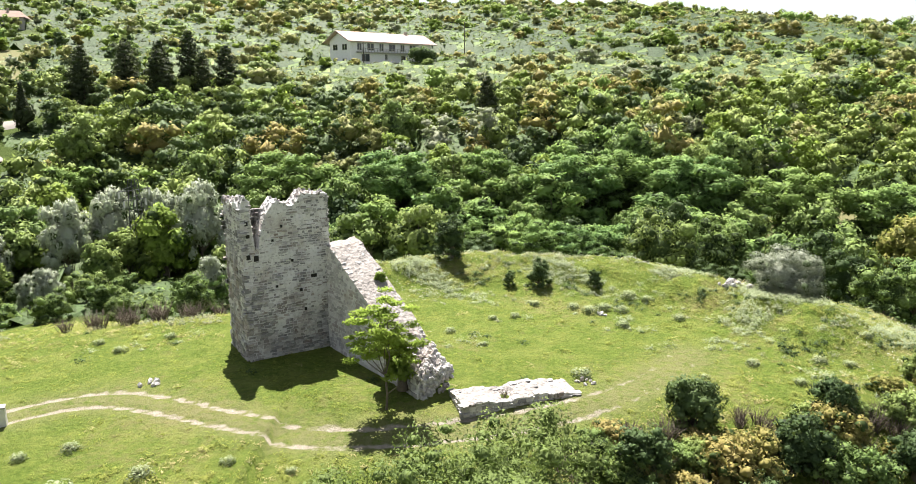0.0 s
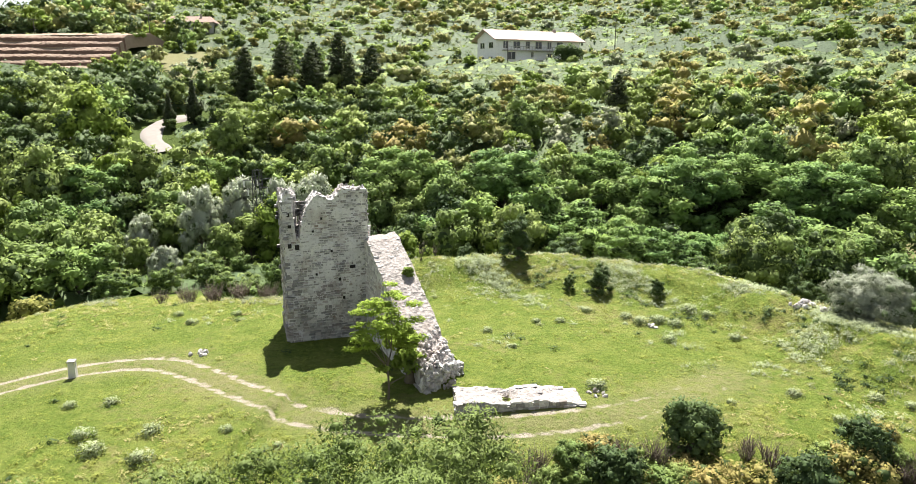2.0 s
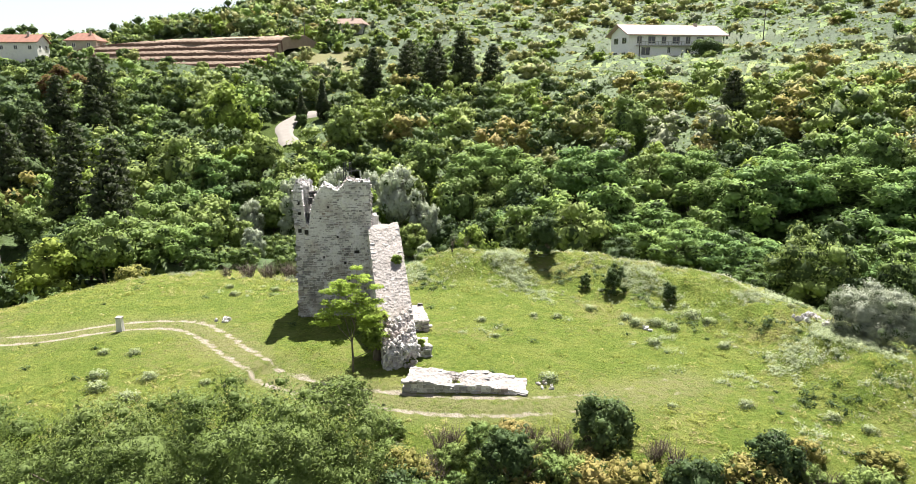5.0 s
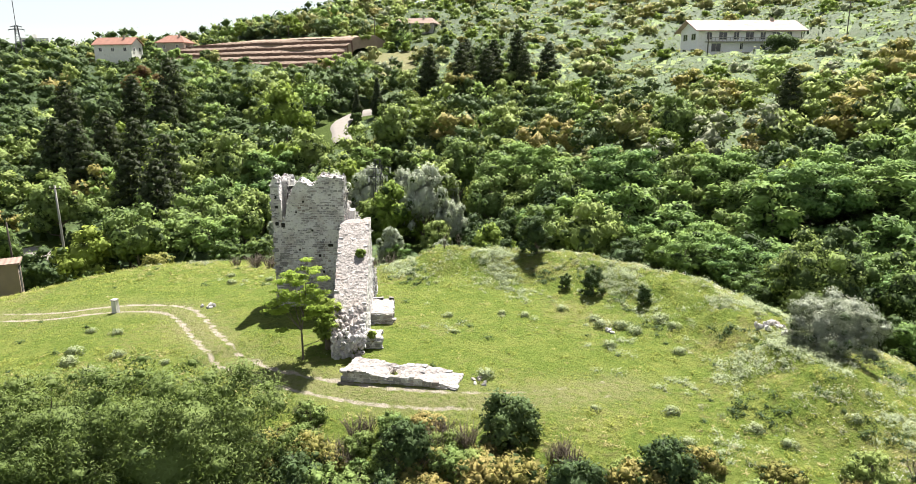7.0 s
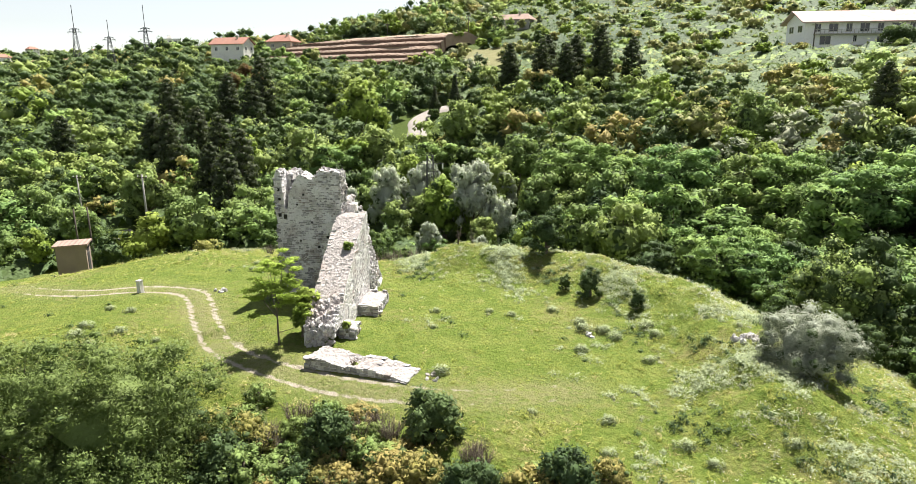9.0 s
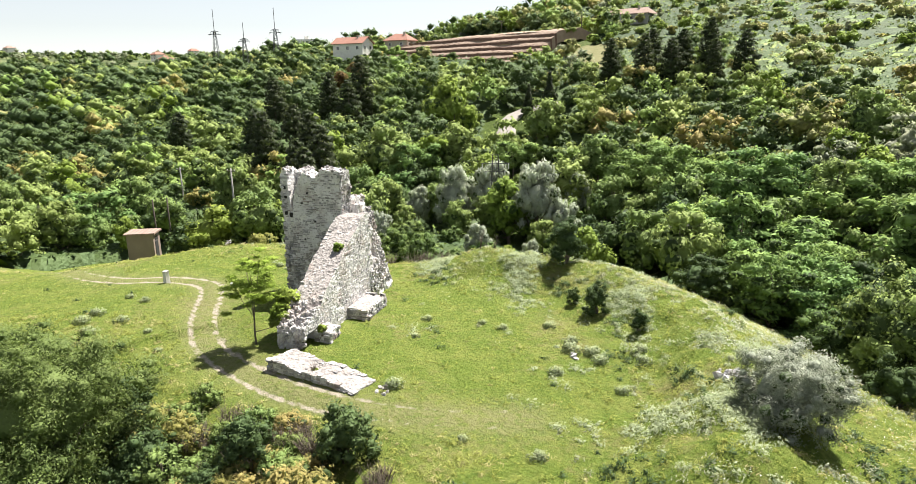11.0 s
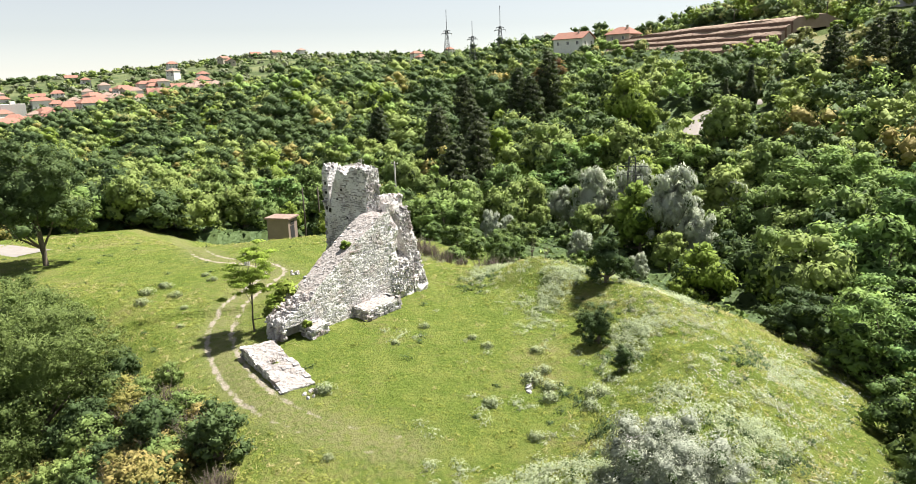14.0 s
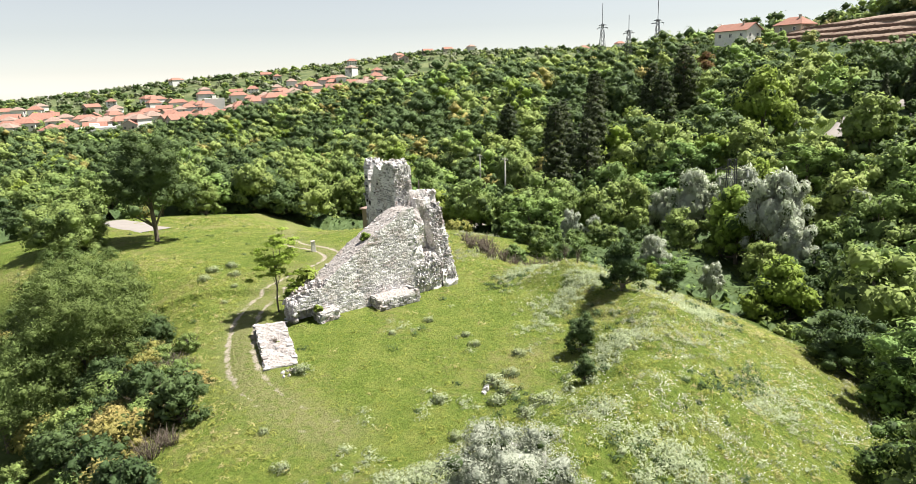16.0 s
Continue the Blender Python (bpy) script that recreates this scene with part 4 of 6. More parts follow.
def far_tree(mat, x, y, z, s, leaves, leaf, tall=1.0):
    """A crown of leafy boughs, each with a dim heart, set over a short bole."""
    n = 12 if leaves > 300 else 8 if leaves > 150 else 5
    h = s * tall
    lob = [(x, y, z + h * 0.8, s * 0.6, s * 0.6, h * 0.48)]
    big = (0.24, 0.42) if n > 8 else (0.32, 0.5) if n > 6 else (0.4, 0.62)
    lop = rng.uniform(-0.25, 0.25, 2) * s
    for i in range(n):
        a, e = (i + rng.uniform(0, 0.8)) / n * 18.85, rng.uniform(-0.45, 1.0)
        c = math.sqrt(max(0, 1 - e * e)) * rng.uniform(0.55, 0.85)
        r_ = s * rng.uniform(*big)
        lob.append((x + math.cos(a) * c * s + lop[0] * e, y + math.sin(a) * c * s + lop[1] * e, z + h * (0.85 + 0.72 * e), r_, r_, r_ * rng.uniform(0.55, 0.9)))
    FAR_PARTS.setdefault(mat, []).append((leaf_cloud(rng, lob, leaves, leaf, 0.3, 1.6, 0.4, 0.4, True, (x, y, z + h * 0.5)), octs(rng, lob, 0.76)))


WIDTHS = {"broad_a": 5.6, "broad_b": 5.0, "broad_c": 6.4, "broad_d": 4.8, "acacia_b": 6.6, "acacia_c": 12.0}
for kind, x, y, w in LANDMARKS:
    stand(kind, x, y, w / WIDTHS[kind], x * 53 % 360, 1.0 if kind == "acacia_c" else 1.05)
MIX = [LEAF, LEAF_DARK, LEAF, LEAF_BRIGHT, LEAF_ACACIA, LEAF_OLIVE, LEAF_HILL_HAZE, LEAF_GREY]
for i, (d, x, y, z) in enumerate(spots):
    north = x > -12 and y > 40
    if i < 300:
        if inside(x, y, THICKET):
            k = rng.choice(["broad_g", "broad_d", "scrub_b", "acacia_f"], p=[0.46, 0.06, 0.22, 0.26])
        elif d < 15 and x > -8 and y > 42:
            k = rng.choice(["acacia_f", "broad_f", "broad_g"], p=[0.4, 0.38, 0.22])
        elif d < 5.5:
            k = rng.choice(["scrub_a", "scrub_b", "scrub_b", "broad_c"])
        elif x > 27 and y < 74:
            k = rng.choice(["broad_e", "scrub_a", "broad_d", "broad_a"], p=[0.45, 0.25, 0.1, 0.2])
        elif north and d < 30:
            k = rng.choice(["acacia_a", "acacia_b", "broad_b", "broad_a"], p=[0.38, 0.37, 0.1, 0.15])
        else:
            k = rng.choice(["broad_a", "broad_b", "broad_c", "broad_d", "acacia_b", "scrub_b"], p=[0.32, 0.18, 0.22, 0.12, 0.08, 0.08])
        small = (0.7 if d < 6.5 and not inside(x, y, THICKET) else 1.15) * (0.2 + 0.8 * low_growth(x, y))
        stand(str(k), x, y, small * rng.uniform(0.75, 1.25), rng.uniform(0, 360), rng.uniform(0.85, 1.15))
    else:
        p = [0.24, 0.52, 0.06, 0.06, 0.08, 0.04, 0, 0] if x < -20 else [0.2, 0.1, 0.12, 0.14, 0.14, 0.14, 0.1, 0.06]
        grow = low_growth(x, y) + low_growth(x, y) * 0.35 * float(waves(x, y, 11, 3.0))
        far_tree(MIX[rng.choice(8, p=p)], x, y, z, grow * (rng.uniform(2.6, 4.8) if x < -0.7 * y else rng.uniform(2.0, 4.2)), 580 if x < -0.7 * y else 500, 0.385, rng.uniform(0.8, 1.45))
x, y, az, r = grid(-460, 330, -260, 470, 8.4, 3.9)
ok = (r > 150) & (r < 440) & (az > -46) & (az < 130) & ~((az > 95) & (r > 400)) & free(x, y)
x, y, az, r = x[ok], y[ok], az[ok], r[ok]
for x, y, z, az, r in zip(x.tolist(), y.tolist(), height(x, y).tolist(), az.tolist(), r.tolist()):
    bushy = az < 35 and rng.random() < 0.65
    low = low_growth(x, y) * (1.0 + 0.4 * float(waves(x, y, 21, 5.0)))
    p = [0.06, 0, 0.04, 0.18, 0.12, 0.12, 0.38, 0.1] if az < 24 else [0.24, 0.08, 0.14, 0.14, 0.1, 0.1, 0.15, 0.05] if az < 40 else [0.16, 0.62, 0.05, 0.04, 0.06, 0.05, 0.02, 0]
    far_tree(MIX[rng.choice(8, p=p)], x, y, z, low * (rng.uniform(1.4, 2.5) if bushy else rng.uniform(2.4, 4.2) if az < 40 else rng.uniform(3.2, 5.6)), 260 if r < 260 else 110, 0.58 if r < 260 else 0.85, rng.uniform(0.5, 0.85) if az < 24 else rng.uniform(0.7, 1.2))
az, r = rng.uniform(40, 128, 3000), 430 + 900 * rng.random(3000) ** 1.2
x, y = -r * np.sin(np.radians(az)), r * np.cos(np.radians(az))
for x, y, z in zip(x.tolist(), y.tolist(), height(x, y).tolist()):
    # grey leaves among the ridge trees put distant haze into their colour
    far_tree((LEAF, LEAF_DARK, LEAF_GREY, LEAF_DARK)[rng.choice(4)], x, y, z, rng.uniform(3, 6.5), 34, 2.4, 0.7)


def finish_far():
    for mat, lists in FAR_PARTS.items():
        lv, lo = np.concatenate([a[0] for a, b in lists]), np.concatenate([a[2] for a, b in lists])
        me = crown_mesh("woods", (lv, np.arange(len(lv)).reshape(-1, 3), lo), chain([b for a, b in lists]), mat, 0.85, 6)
        tagged(new("woods", me), "dense green woods and scrub covering the far hillside", "woods", kind="stuff")


for i in range(46):
    t = i / 45
    x, y = -128 - 72 * t + rng.uniform(-1, 1), 173 + 3 * t + rng.uniform(-1.2, 1.2)
    far_tree(LEAF_DARK if i % 3 else LEAF, x, y, 26.6, rng.uniform(1.1, 1.8), 160, 0.5, 0.7)
for i in range(40):
    x, y = -122 - 85 * (i / 40) + rng.uniform(-2, 2), 184 + rng.uniform(-2, 10)
    far_tree((LEAF, LEAF_DARK, LEAF_HILL_HAZE, LEAF_BRIGHT)[i % 4], x, y, max(26.0, at(x, y)), rng.uniform(2.4, 3.8), 210, 0.6, rng.uniform(1.0, 1.4))
finish_far()


def build_understorey():
    """The closed, bumpy cover of bushes between the trees: one rough sheet with leaf sprays over it."""
    mats = [LEAF, LEAF_HILL_HAZE, LEAF_OLIVE, LEAF_ACACIA, LEAF_DARK, LEAF_GREY]
    for step, r0, r1 in ((1.35, 0, 190), (2.5, 186, 445)):
        gx, gy = np.meshgrid(np.arange(-r1, min(r1, 330), step), np.arange(-260 if r1 > 200 else -80, r1, step))
        x, y = gx + rng.uniform(-0.35, 0.35, gx.shape) * step, gy + rng.uniform(-0.35, 0.35, gx.shape) * step
        r, az = np.hypot(x, y), np.degrees(np.arctan2(-x, y))
        keep = (r >= r0) & (r <= r1) & (az > -48) & (az < 132) & ~((y < 30) & (x > -35)) & free(x, y, 9.5)
        low = np.ones(x.shape)
        for ring, k in LOW_GROWTH:
            low = np.where(inside(x, y, ring), np.minimum(low, k), low)
        bump = 1.25 + 0.75 * waves(x, y, 1.9, 2.0) + 0.6 * waves(x, y, 6.5, 4.0) + rng.uniform(-0.35, 0.35, x.shape)
        z = height(x, y) + np.maximum(0.25, bump * low * np.clip((seg_dist(x, y, PLATEAU, True) - 2.5) / 6, 0.1, 1))
        rim = keep & ~(np.roll(keep, 1, 0) & np.roll(keep, -1, 0) & np.roll(keep, 1, 1) & np.roll(keep, -1, 1))
        z = np.where(rim, height(x, y) - 0.3, z)
        kind = waves(x, y, 9, 1.0) * 0.5 + waves(x, y, 31, 7.0) * 0.5 + rng.normal(size=x.shape) * 0.22
        pale = np.clip((34 - az) / 14, 0, 1) * np.clip((r - 110) / 60, 0, 1)
        m = np.where(rng.random(x.shape) < pale * 0.75, np.where(kind > 0.45, 5, np.where(kind < -0.4, 2, 1)),
                     np.where(kind > 0.5, np.where(az > 36, 0, 3), np.where(kind > -0.05, 0, np.where((kind > -0.6) | (az > 36), 4, 2))))
        m = np.where((az > 36) & (rng.random(x.shape) < 0.8), 4, m)
        m = np.where((m == 1) & (rng.random(x.shape) < 0.35), 0, m)
        m = np.where((az <= 36) & (rng.random(x.shape) < 0.22), 4, m)
        i = np.arange(x.size).reshape(x.shape)
        use = keep[:-1, :-1] & keep[1:, :-1] & keep[:-1, 1:] & keep[1:, 1:]
        q = np.stack([i[:-1, :-1], i[:-1, 1:], i[1:, 1:], i[1:, :-1]], -1)[use]
        used, q = np.unique(q.ravel(), return_inverse=True)
        v = np.stack([x, y, z], -1).reshape(-1, 3)[used]
        # sheet coloured darker than its sprays, standing in for shade under the leaves
        me = mesh_from("understorey", v.tolist(), q.reshape(-1, 4).tolist(), [LEAF_SHADE, LEAF_DARK, LEAF], True)
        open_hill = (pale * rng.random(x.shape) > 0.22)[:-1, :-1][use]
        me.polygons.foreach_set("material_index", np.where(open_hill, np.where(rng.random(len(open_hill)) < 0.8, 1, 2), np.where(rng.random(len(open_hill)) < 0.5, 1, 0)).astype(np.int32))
        up = np.zeros((len(v), 3), np.float32)
        up[:, 2] = 1.0
        me.attributes.new("outward", "FLOAT_VECTOR", "POINT").data.foreach_set("vector", up.ravel())
        tagged(new("understorey", me), "closed cover of bushes and scrub under the trees", "scrub", kind="stuff")
        c = np.argwhere(keep & (rng.random(x.shape) < 0.9))
        for k, mat in enumerate(mats):
            pick = [(x[a, b], y[a, b], z[a, b], step * 0.6, step * 0.6, step * 0.4) for a, b in c[m[c[:, 0], c[:, 1]] == k]]
            if pick:
                lv, lf, lo = leaf_cloud(rng, pick, len(pick) * 5, 0.4 if r0 == 0 else 0.7, 0.45, 1.5, 0.9, 0.5, True)
                lo = lo * 0.7 + np.array([0, 0, 0.25])
                tagged(new("undergrowth", leaf_mesh("undergrowth", [(lv, lf, 0, lo)], [mat])), "leaf sprays of the bushes under the trees", "scrub", kind="stuff")


build_understorey()

# acacias and scrub on the slope below the court
big = [tree_meshes(50 + 7 * i, 9.0, 8.6 - 0.7 * i, 1.0, 130, 44000, 0.064, LEAF_LOCUST, shape="spread", aspect=2.8, lump=0.2, flat=0.4, shell=0.85, loose=0.7, thick=0.65, clumped=0.38, lit=0.9) for i in range(3)]
ACACIA = ("large feathery acacia tree on the slope below the meadow", "tree", "slope acacias")
for i, (x, y, z, s, spin) in enumerate(((1.2, 18.2, -3.4, 1.0, 10), (-4.6, 15.8, -3.6, 0.95, 140), (4.6, 15.2, -4.6, 0.9, 250), (-9.5, 12.6, -3.5, 0.85, 60))):
    plant("acacia_tree", big[i % 3], x, y, *ACACIA, size=s, spin=spin, z=z)
olive = tree_meshes(51, 4.9, 3.9, 0.0, 110, 60000, 0.042, LEAF_OLEASTER, shape="spread", lump=0.22, flat=0.3, aspect=2.2, shell=0.75, loose=0.7, clumped=0.5, lit=0.5)
plant("oleaster_bush", olive, 20.9, 41.9, "round silver-leaved oleaster bush on the meadow's edge", "bush", size=0.95, stretch=0.92, sink=0.2)
build_tower()
build_curtain()
build_block("buttress", RUIN @ pose(6.12, -4.5, 0), (1.4, 3.0), lambda u, v: 0.82 + 0.03 * math.sin(u * 5), "low stone buttress block against the curtain wall")
build_block("stone_stub", RUIN @ pose(6.1, -8.5, 0), (0.85, 1.3), lambda u, v: 0.85 - 0.1 * u, "small broken stone stub beside the wall's end")
build_block("low_wall", LOW, (6.0, 1.75), low_top, "long low foundation wall of pale stone")
small = tree_meshes(52, 4.0, 6.6, 1.3, 46, 6500, 0.075, LEAF_YOUNG, shape="spread", lump=0.24, flat=0.8, aspect=3.0, trunk=0.06, shell=0.95, loose=0.35, thick=0.2)
plant("young_tree", small, -3.3, 28.7, "young bright-green honey locust with a thin trunk", "tree", size=0.92)

# ---- materials of built things ----
def plaster(name, a, b, stain=(0.2, 0.17, 0.14)):
    k = Mat(name)
    col = k.mix(k.noise(0.8, 5), a, b)
    col = k.mix(k.math("MULTIPLY", k.ramp(k.noise(2.1, 5), 0.55, 0.75), 0.4), col, stain)
    return k.finish(col, 0.9, k.noise(12, 4), 0.01, spec=0.2)


def tiles(name, a, b):
    k = Mat(name)
    w = k.node("ShaderNodeTexWave", Scale=2.2, Distortion=0.6)
    col = k.mix(k.noise(1.4, 5), a, b)
    col = k.mix(k.math("MULTIPLY", k.ramp(k.noise(0.5, 3), 0.5, 0.7), 0.4), col, (0.16, 0.11, 0.09))
    return k.finish(col, 0.85, w.outputs["Fac"], 0.05, spec=0.2)


WALL_GREY = plaster("grey_plaster", (0.42, 0.4, 0.42), (0.52, 0.5, 0.52))
WALL_WHITE = plaster("white_plaster", (0.68, 0.66, 0.63), (0.8, 0.78, 0.75), (0.4, 0.37, 0.34))
WALL_BEIGE = plaster("beige_plaster", (0.36, 0.32, 0.27), (0.46, 0.42, 0.36))
WALL_SHED = plaster("brown_plaster", (0.2, 0.155, 0.13), (0.3, 0.24, 0.2))
ROOF_PALE = tiles("pale_tiles", (0.42, 0.3, 0.28), (0.52, 0.4, 0.37))
ROOF_RED = tiles("red_tiles", (0.24, 0.11, 0.08), (0.33, 0.18, 0.14))
ROOF_DULL = tiles("dull_tiles", (0.22, 0.15, 0.125), (0.32, 0.24, 0.2))
GLASS_DARK = Mat("window_glass").finish((0.03, 0.035, 0.045), 0.12, spec=0.6)
CONCRETE = plaster("concrete", (0.3, 0.29, 0.27), (0.42, 0.4, 0.37))
STEEL = Mat("galvanised_steel").finish((0.09, 0.09, 0.095), 0.55, metal=0.6)
RUST = plaster("dark_wood", (0.05, 0.04, 0.035), (0.1, 0.085, 0.07))
MARKER_WHITE = plaster("whitewash", (0.6, 0.58, 0.56), (0.72, 0.7, 0.68))


def road_material():
    k = Mat("pale_road")
    col = k.mix(k.noise(1.2, 5), (0.2, 0.18, 0.165), (0.29, 0.265, 0.245))
    return k.finish(col, 0.9, k.noise(8, 5), 0.03)


def red_soil():
    k = Mat("red_soil")
    col = k.mix(k.noise(0.6, 5), (0.11, 0.062, 0.048), (0.2, 0.12, 0.09))
    col = k.mix(k.math("MULTIPLY", k.ramp(k.noise(1.7, 6), 0.48, 0.66), 0.5), col, (0.24, 0.17, 0.12))
    return k.finish(col, 0.95, k.noise(3, 6), 0.2)


def dry_grass():
    k = Mat("dry_grass")
    col = k.mix(k.noise(0.35, 6), (0.1, 0.11, 0.035), (0.2, 0.18, 0.09))
    return k.finish(col, 0.95, k.noise(6, 5), 0.1)


def pale_tread():
    k = Mat("dry_earth")
    col = k.mix(k.noise(0.9, 5), (0.25, 0.175, 0.135), (0.38, 0.29, 0.225))
    return k.finish(col, 0.95, k.noise(3, 6), 0.15)


ROAD, SOIL, DRY, TREAD = road_material(), red_soil(), dry_grass(), pale_tread()


# ---- roads, clearing, terraces ----
def ribbon(name, line, width, mat, label, lift=0.08, step=1.5):
    pts = []
    for (ax, ay), (bx, by) in zip(line, line[1:]):
        n = max(1, int(math.hypot(bx - ax, by - ay) / step))
        pts += [(ax + (bx - ax) * i / n, ay + (by - ay) * i / n) for i in range(n)]
    pts = np.array(pts + [line[-1]], float)
    for _ in range(6):
        pts[1:-1] = (pts[:-2] + 2 * pts[1:-1] + pts[2:]) / 4
    t = np.gradient(pts, axis=0)
    t /= np.linalg.norm(t, axis=1)[:, None]
    nrm = np.stack([-t[:, 1], t[:, 0]], 1)
    vs, fs, k = [], [], 7
    for i, (p, n) in enumerate(zip(pts, nrm)):
        for j in range(k):
            w = (j / (k - 1) - 0.5) * (width + 0.5 * math.sin(i * 1.3) + 0.3 * math.sin(i * 2.9 + 1))
            q = p + n * w
            vs.append((q[0], q[1], at(q[0], q[1]) + (lift if 0 < j < k - 1 else -0.15)))
    for i in range(len(pts) - 1):
        for j in range(k - 1):
            a = i * k + j
            fs.append((a, a + 1, a + k + 1, a + k))
    return tagged(new(name, mesh_from(name, vs, fs, [mat], True)), label, "road", kind="structure")


ribbon("road", ROAD_UP, 3.8, ROAD, "pale unpaved lane winding up through the woods", 0.35)
ribbon("road", ROAD_LOW, 3.4, ROAD, "pale asphalt lane below the knoll", 0.3)
ribbon("road", [(-45, -5), (-41, 0), (-37, 4.5), (-35, 7)], 5.0, ROAD, "bare gravel parking patch beside the meadow", 0.06)


def patch(name, ring, mat, label, lift=0.25, step=2.0):
    a = np.array(ring)
    xs, ys = np.arange(a[:, 0].min(), a[:, 0].max(), step), np.arange(a[:, 1].min(), a[:, 1].max(), step)
    vs, fs = [], []
    for x in xs:
        for y in ys:
            if inside(x + step / 2, y + step / 2, ring):
                o = len(vs)
                for dx, dy in ((0, 0), (step, 0), (step, step), (0, step)):
                    vs.append((x + dx, y + dy, at(x + dx, y + dy) + lift))
                fs.append((o, o + 1, o + 2, o + 3))
    return tagged(new(name, mesh_from(name, vs, fs, [mat], True)), label, "field", kind="structure")


patch("ground_clearing", CLEARING, DRY, "dry grassy clearing in the valley woods")
patch("ground_crest", CRESTFIELD, DRY, "pale dry field on the hill crest", 0.6, 4.0)
patch("ground_field", FIELD, DRY, "small dry field on the hillside", 0.5)


def build_terraces():
    """Fresh-cut earth terraces: five level steps, each a steep dark cut under a pale crumbling slope, tapering out to the west."""
    line = [Vector(p) for p in ((-130, 159), (-150, 156), (-172, 152), (-202, 143))]
    base, rise, n = 17.0, 1.72, 190
    prof = [(-0.3, -4.0, 0)]
    for k in range(6):
        d, z = k * 1.75, k * rise
        prof += [(d, z, 0), (d + 0.12, z + 0.35, 0), (d + 0.22, z + 0.75, 0), (d + 0.4, z + 0.95, 0), (d + 0.8, z + 1.25, 1), (d + 1.3, z + 1.55, 1), (d + 1.6, z + 1.7, 1)]
    prof += [(13, 10.6, 1), (18, 11.2, 1), (24, 8.5, 1)]
    back, vs, fs, mi, k = Vector((0.2, 0.98)), [], [], [], len(prof)
    for i in range(n + 1):
        t = i / n * (len(line) - 1)
        j = min(int(t), len(line) - 2)
        p = line[j].lerp(line[j + 1], t - j)
        for q, (d, z, _) in enumerate(prof):
            x, y = p + back * (d + 0.7 * noise.noise(Vector((p.x * 0.09, q // 7 * 3.7, 0))) + 0.2 * noise.noise(Vector((p.x * 0.8, q, 5))))
            z = min(z, float(np.interp(t, (0, 2.2, 3), (99, 10.2, 7.8))) + (0.3 if z > 8 else 0))
            wob = 0.3 * noise.noise(Vector((p.x * 0.07, q // 7 * 2.1, 9))) + 0.16 * noise.noise(Vector((p.x * 1.3, q * 1.7, 3)))
            vs.append((x, y, base + z + wob - (3.5 if i in (0, n) else 0)))
    for i in range(n):
        for j in range(k - 1):
            q = i * k + j
            fs.append((q, q + k, q + k + 1, q + 1))
            mi.append(prof[j + 1][2] if noise.noise(Vector((i * 0.35, j * 2.0, 1))) < 0.42 else 0)
    terr_me = mesh_from("ground_terraces", vs, fs, [SOIL, TREAD])
    terr_me.polygons.foreach_set("material_index", np.array(mi, np.int32))
    tagged(new("ground_terraces", terr_me), "reddish freshly cut earth terraces on the hillside", "terraces", kind="structure")


build_terraces()


# ---- houses ----
def window(parent, m, w, h, depth=0.12, frame=WALL_WHITE):
    bm = bmesh.new()
    box(bm, (-w / 2, -0.05, 0), (-w / 2 + 0.09, depth, h), m), box(bm, (w / 2 - 0.09, -0.05, 0), (w / 2, depth, h), m)
    box(bm, (-w / 2, -0.05, h - 0.09), (w / 2, depth, h), m), box(bm, (-w / 2 - 0.1, -0.14, -0.08), (w / 2 + 0.1, depth, 0.04), m)
    box(bm, (-0.04, -0.04, 0), (0.04, depth, h), m)
    f = part("window", bm, frame, parent)
    bm = bmesh.new()
    box(bm, (-w / 2 + 0.08, 0.0 - 0.025, 0.04), (w / 2 - 0.08, 0.06, h - 0.08), m)
    part("pane", bm, GLASS_DARK, f)


def gable_roof(bm, l, w, eave, ridge, over=0.6, thick=0.22, hip=0.0):
    """A pitched roof slab along x, with thickness, over walls l by w."""
    x0, x1, y0, y1, ym = -over, l + over, -over, w + over, w / 2
    drop = (ridge - eave) / (w / 2) * over
    for t in (0, thick):
        pass
    pts = []
    for dz in (0.0, thick):
        pts.append([bm.verts.new(p) for p in ((x0, y0, eave - drop + dz), (x1, y0, eave - drop + dz), (x1 - hip, ym, ridge + dz), (x0 + hip, ym, ridge + dz), (x0, y1, eave - drop + dz), (x1, y1, eave - drop + dz))])
    lo, hi = pts
    for q in ((0, 1, 2, 3), (3, 2, 5, 4)):
        bm.faces.new([hi[i] for i in q]), bm.faces.new([lo[i] for i in q[::-1]])
    if hip:
        for q in ((0, 3, 4), (1, 5, 2)):
            bm.faces.new([hi[i] for i in q]), bm.faces.new([lo[i] for i in q[::-1]])
        edge = (0, 1, 5, 4)
    else:
        edge = (0, 1, 2, 5, 4, 3)
    for i, a in enumerate(edge):
        b = edge[(i + 1) % len(edge)]
        bm.faces.new((lo[a], lo[b], hi[b], hi[a]))


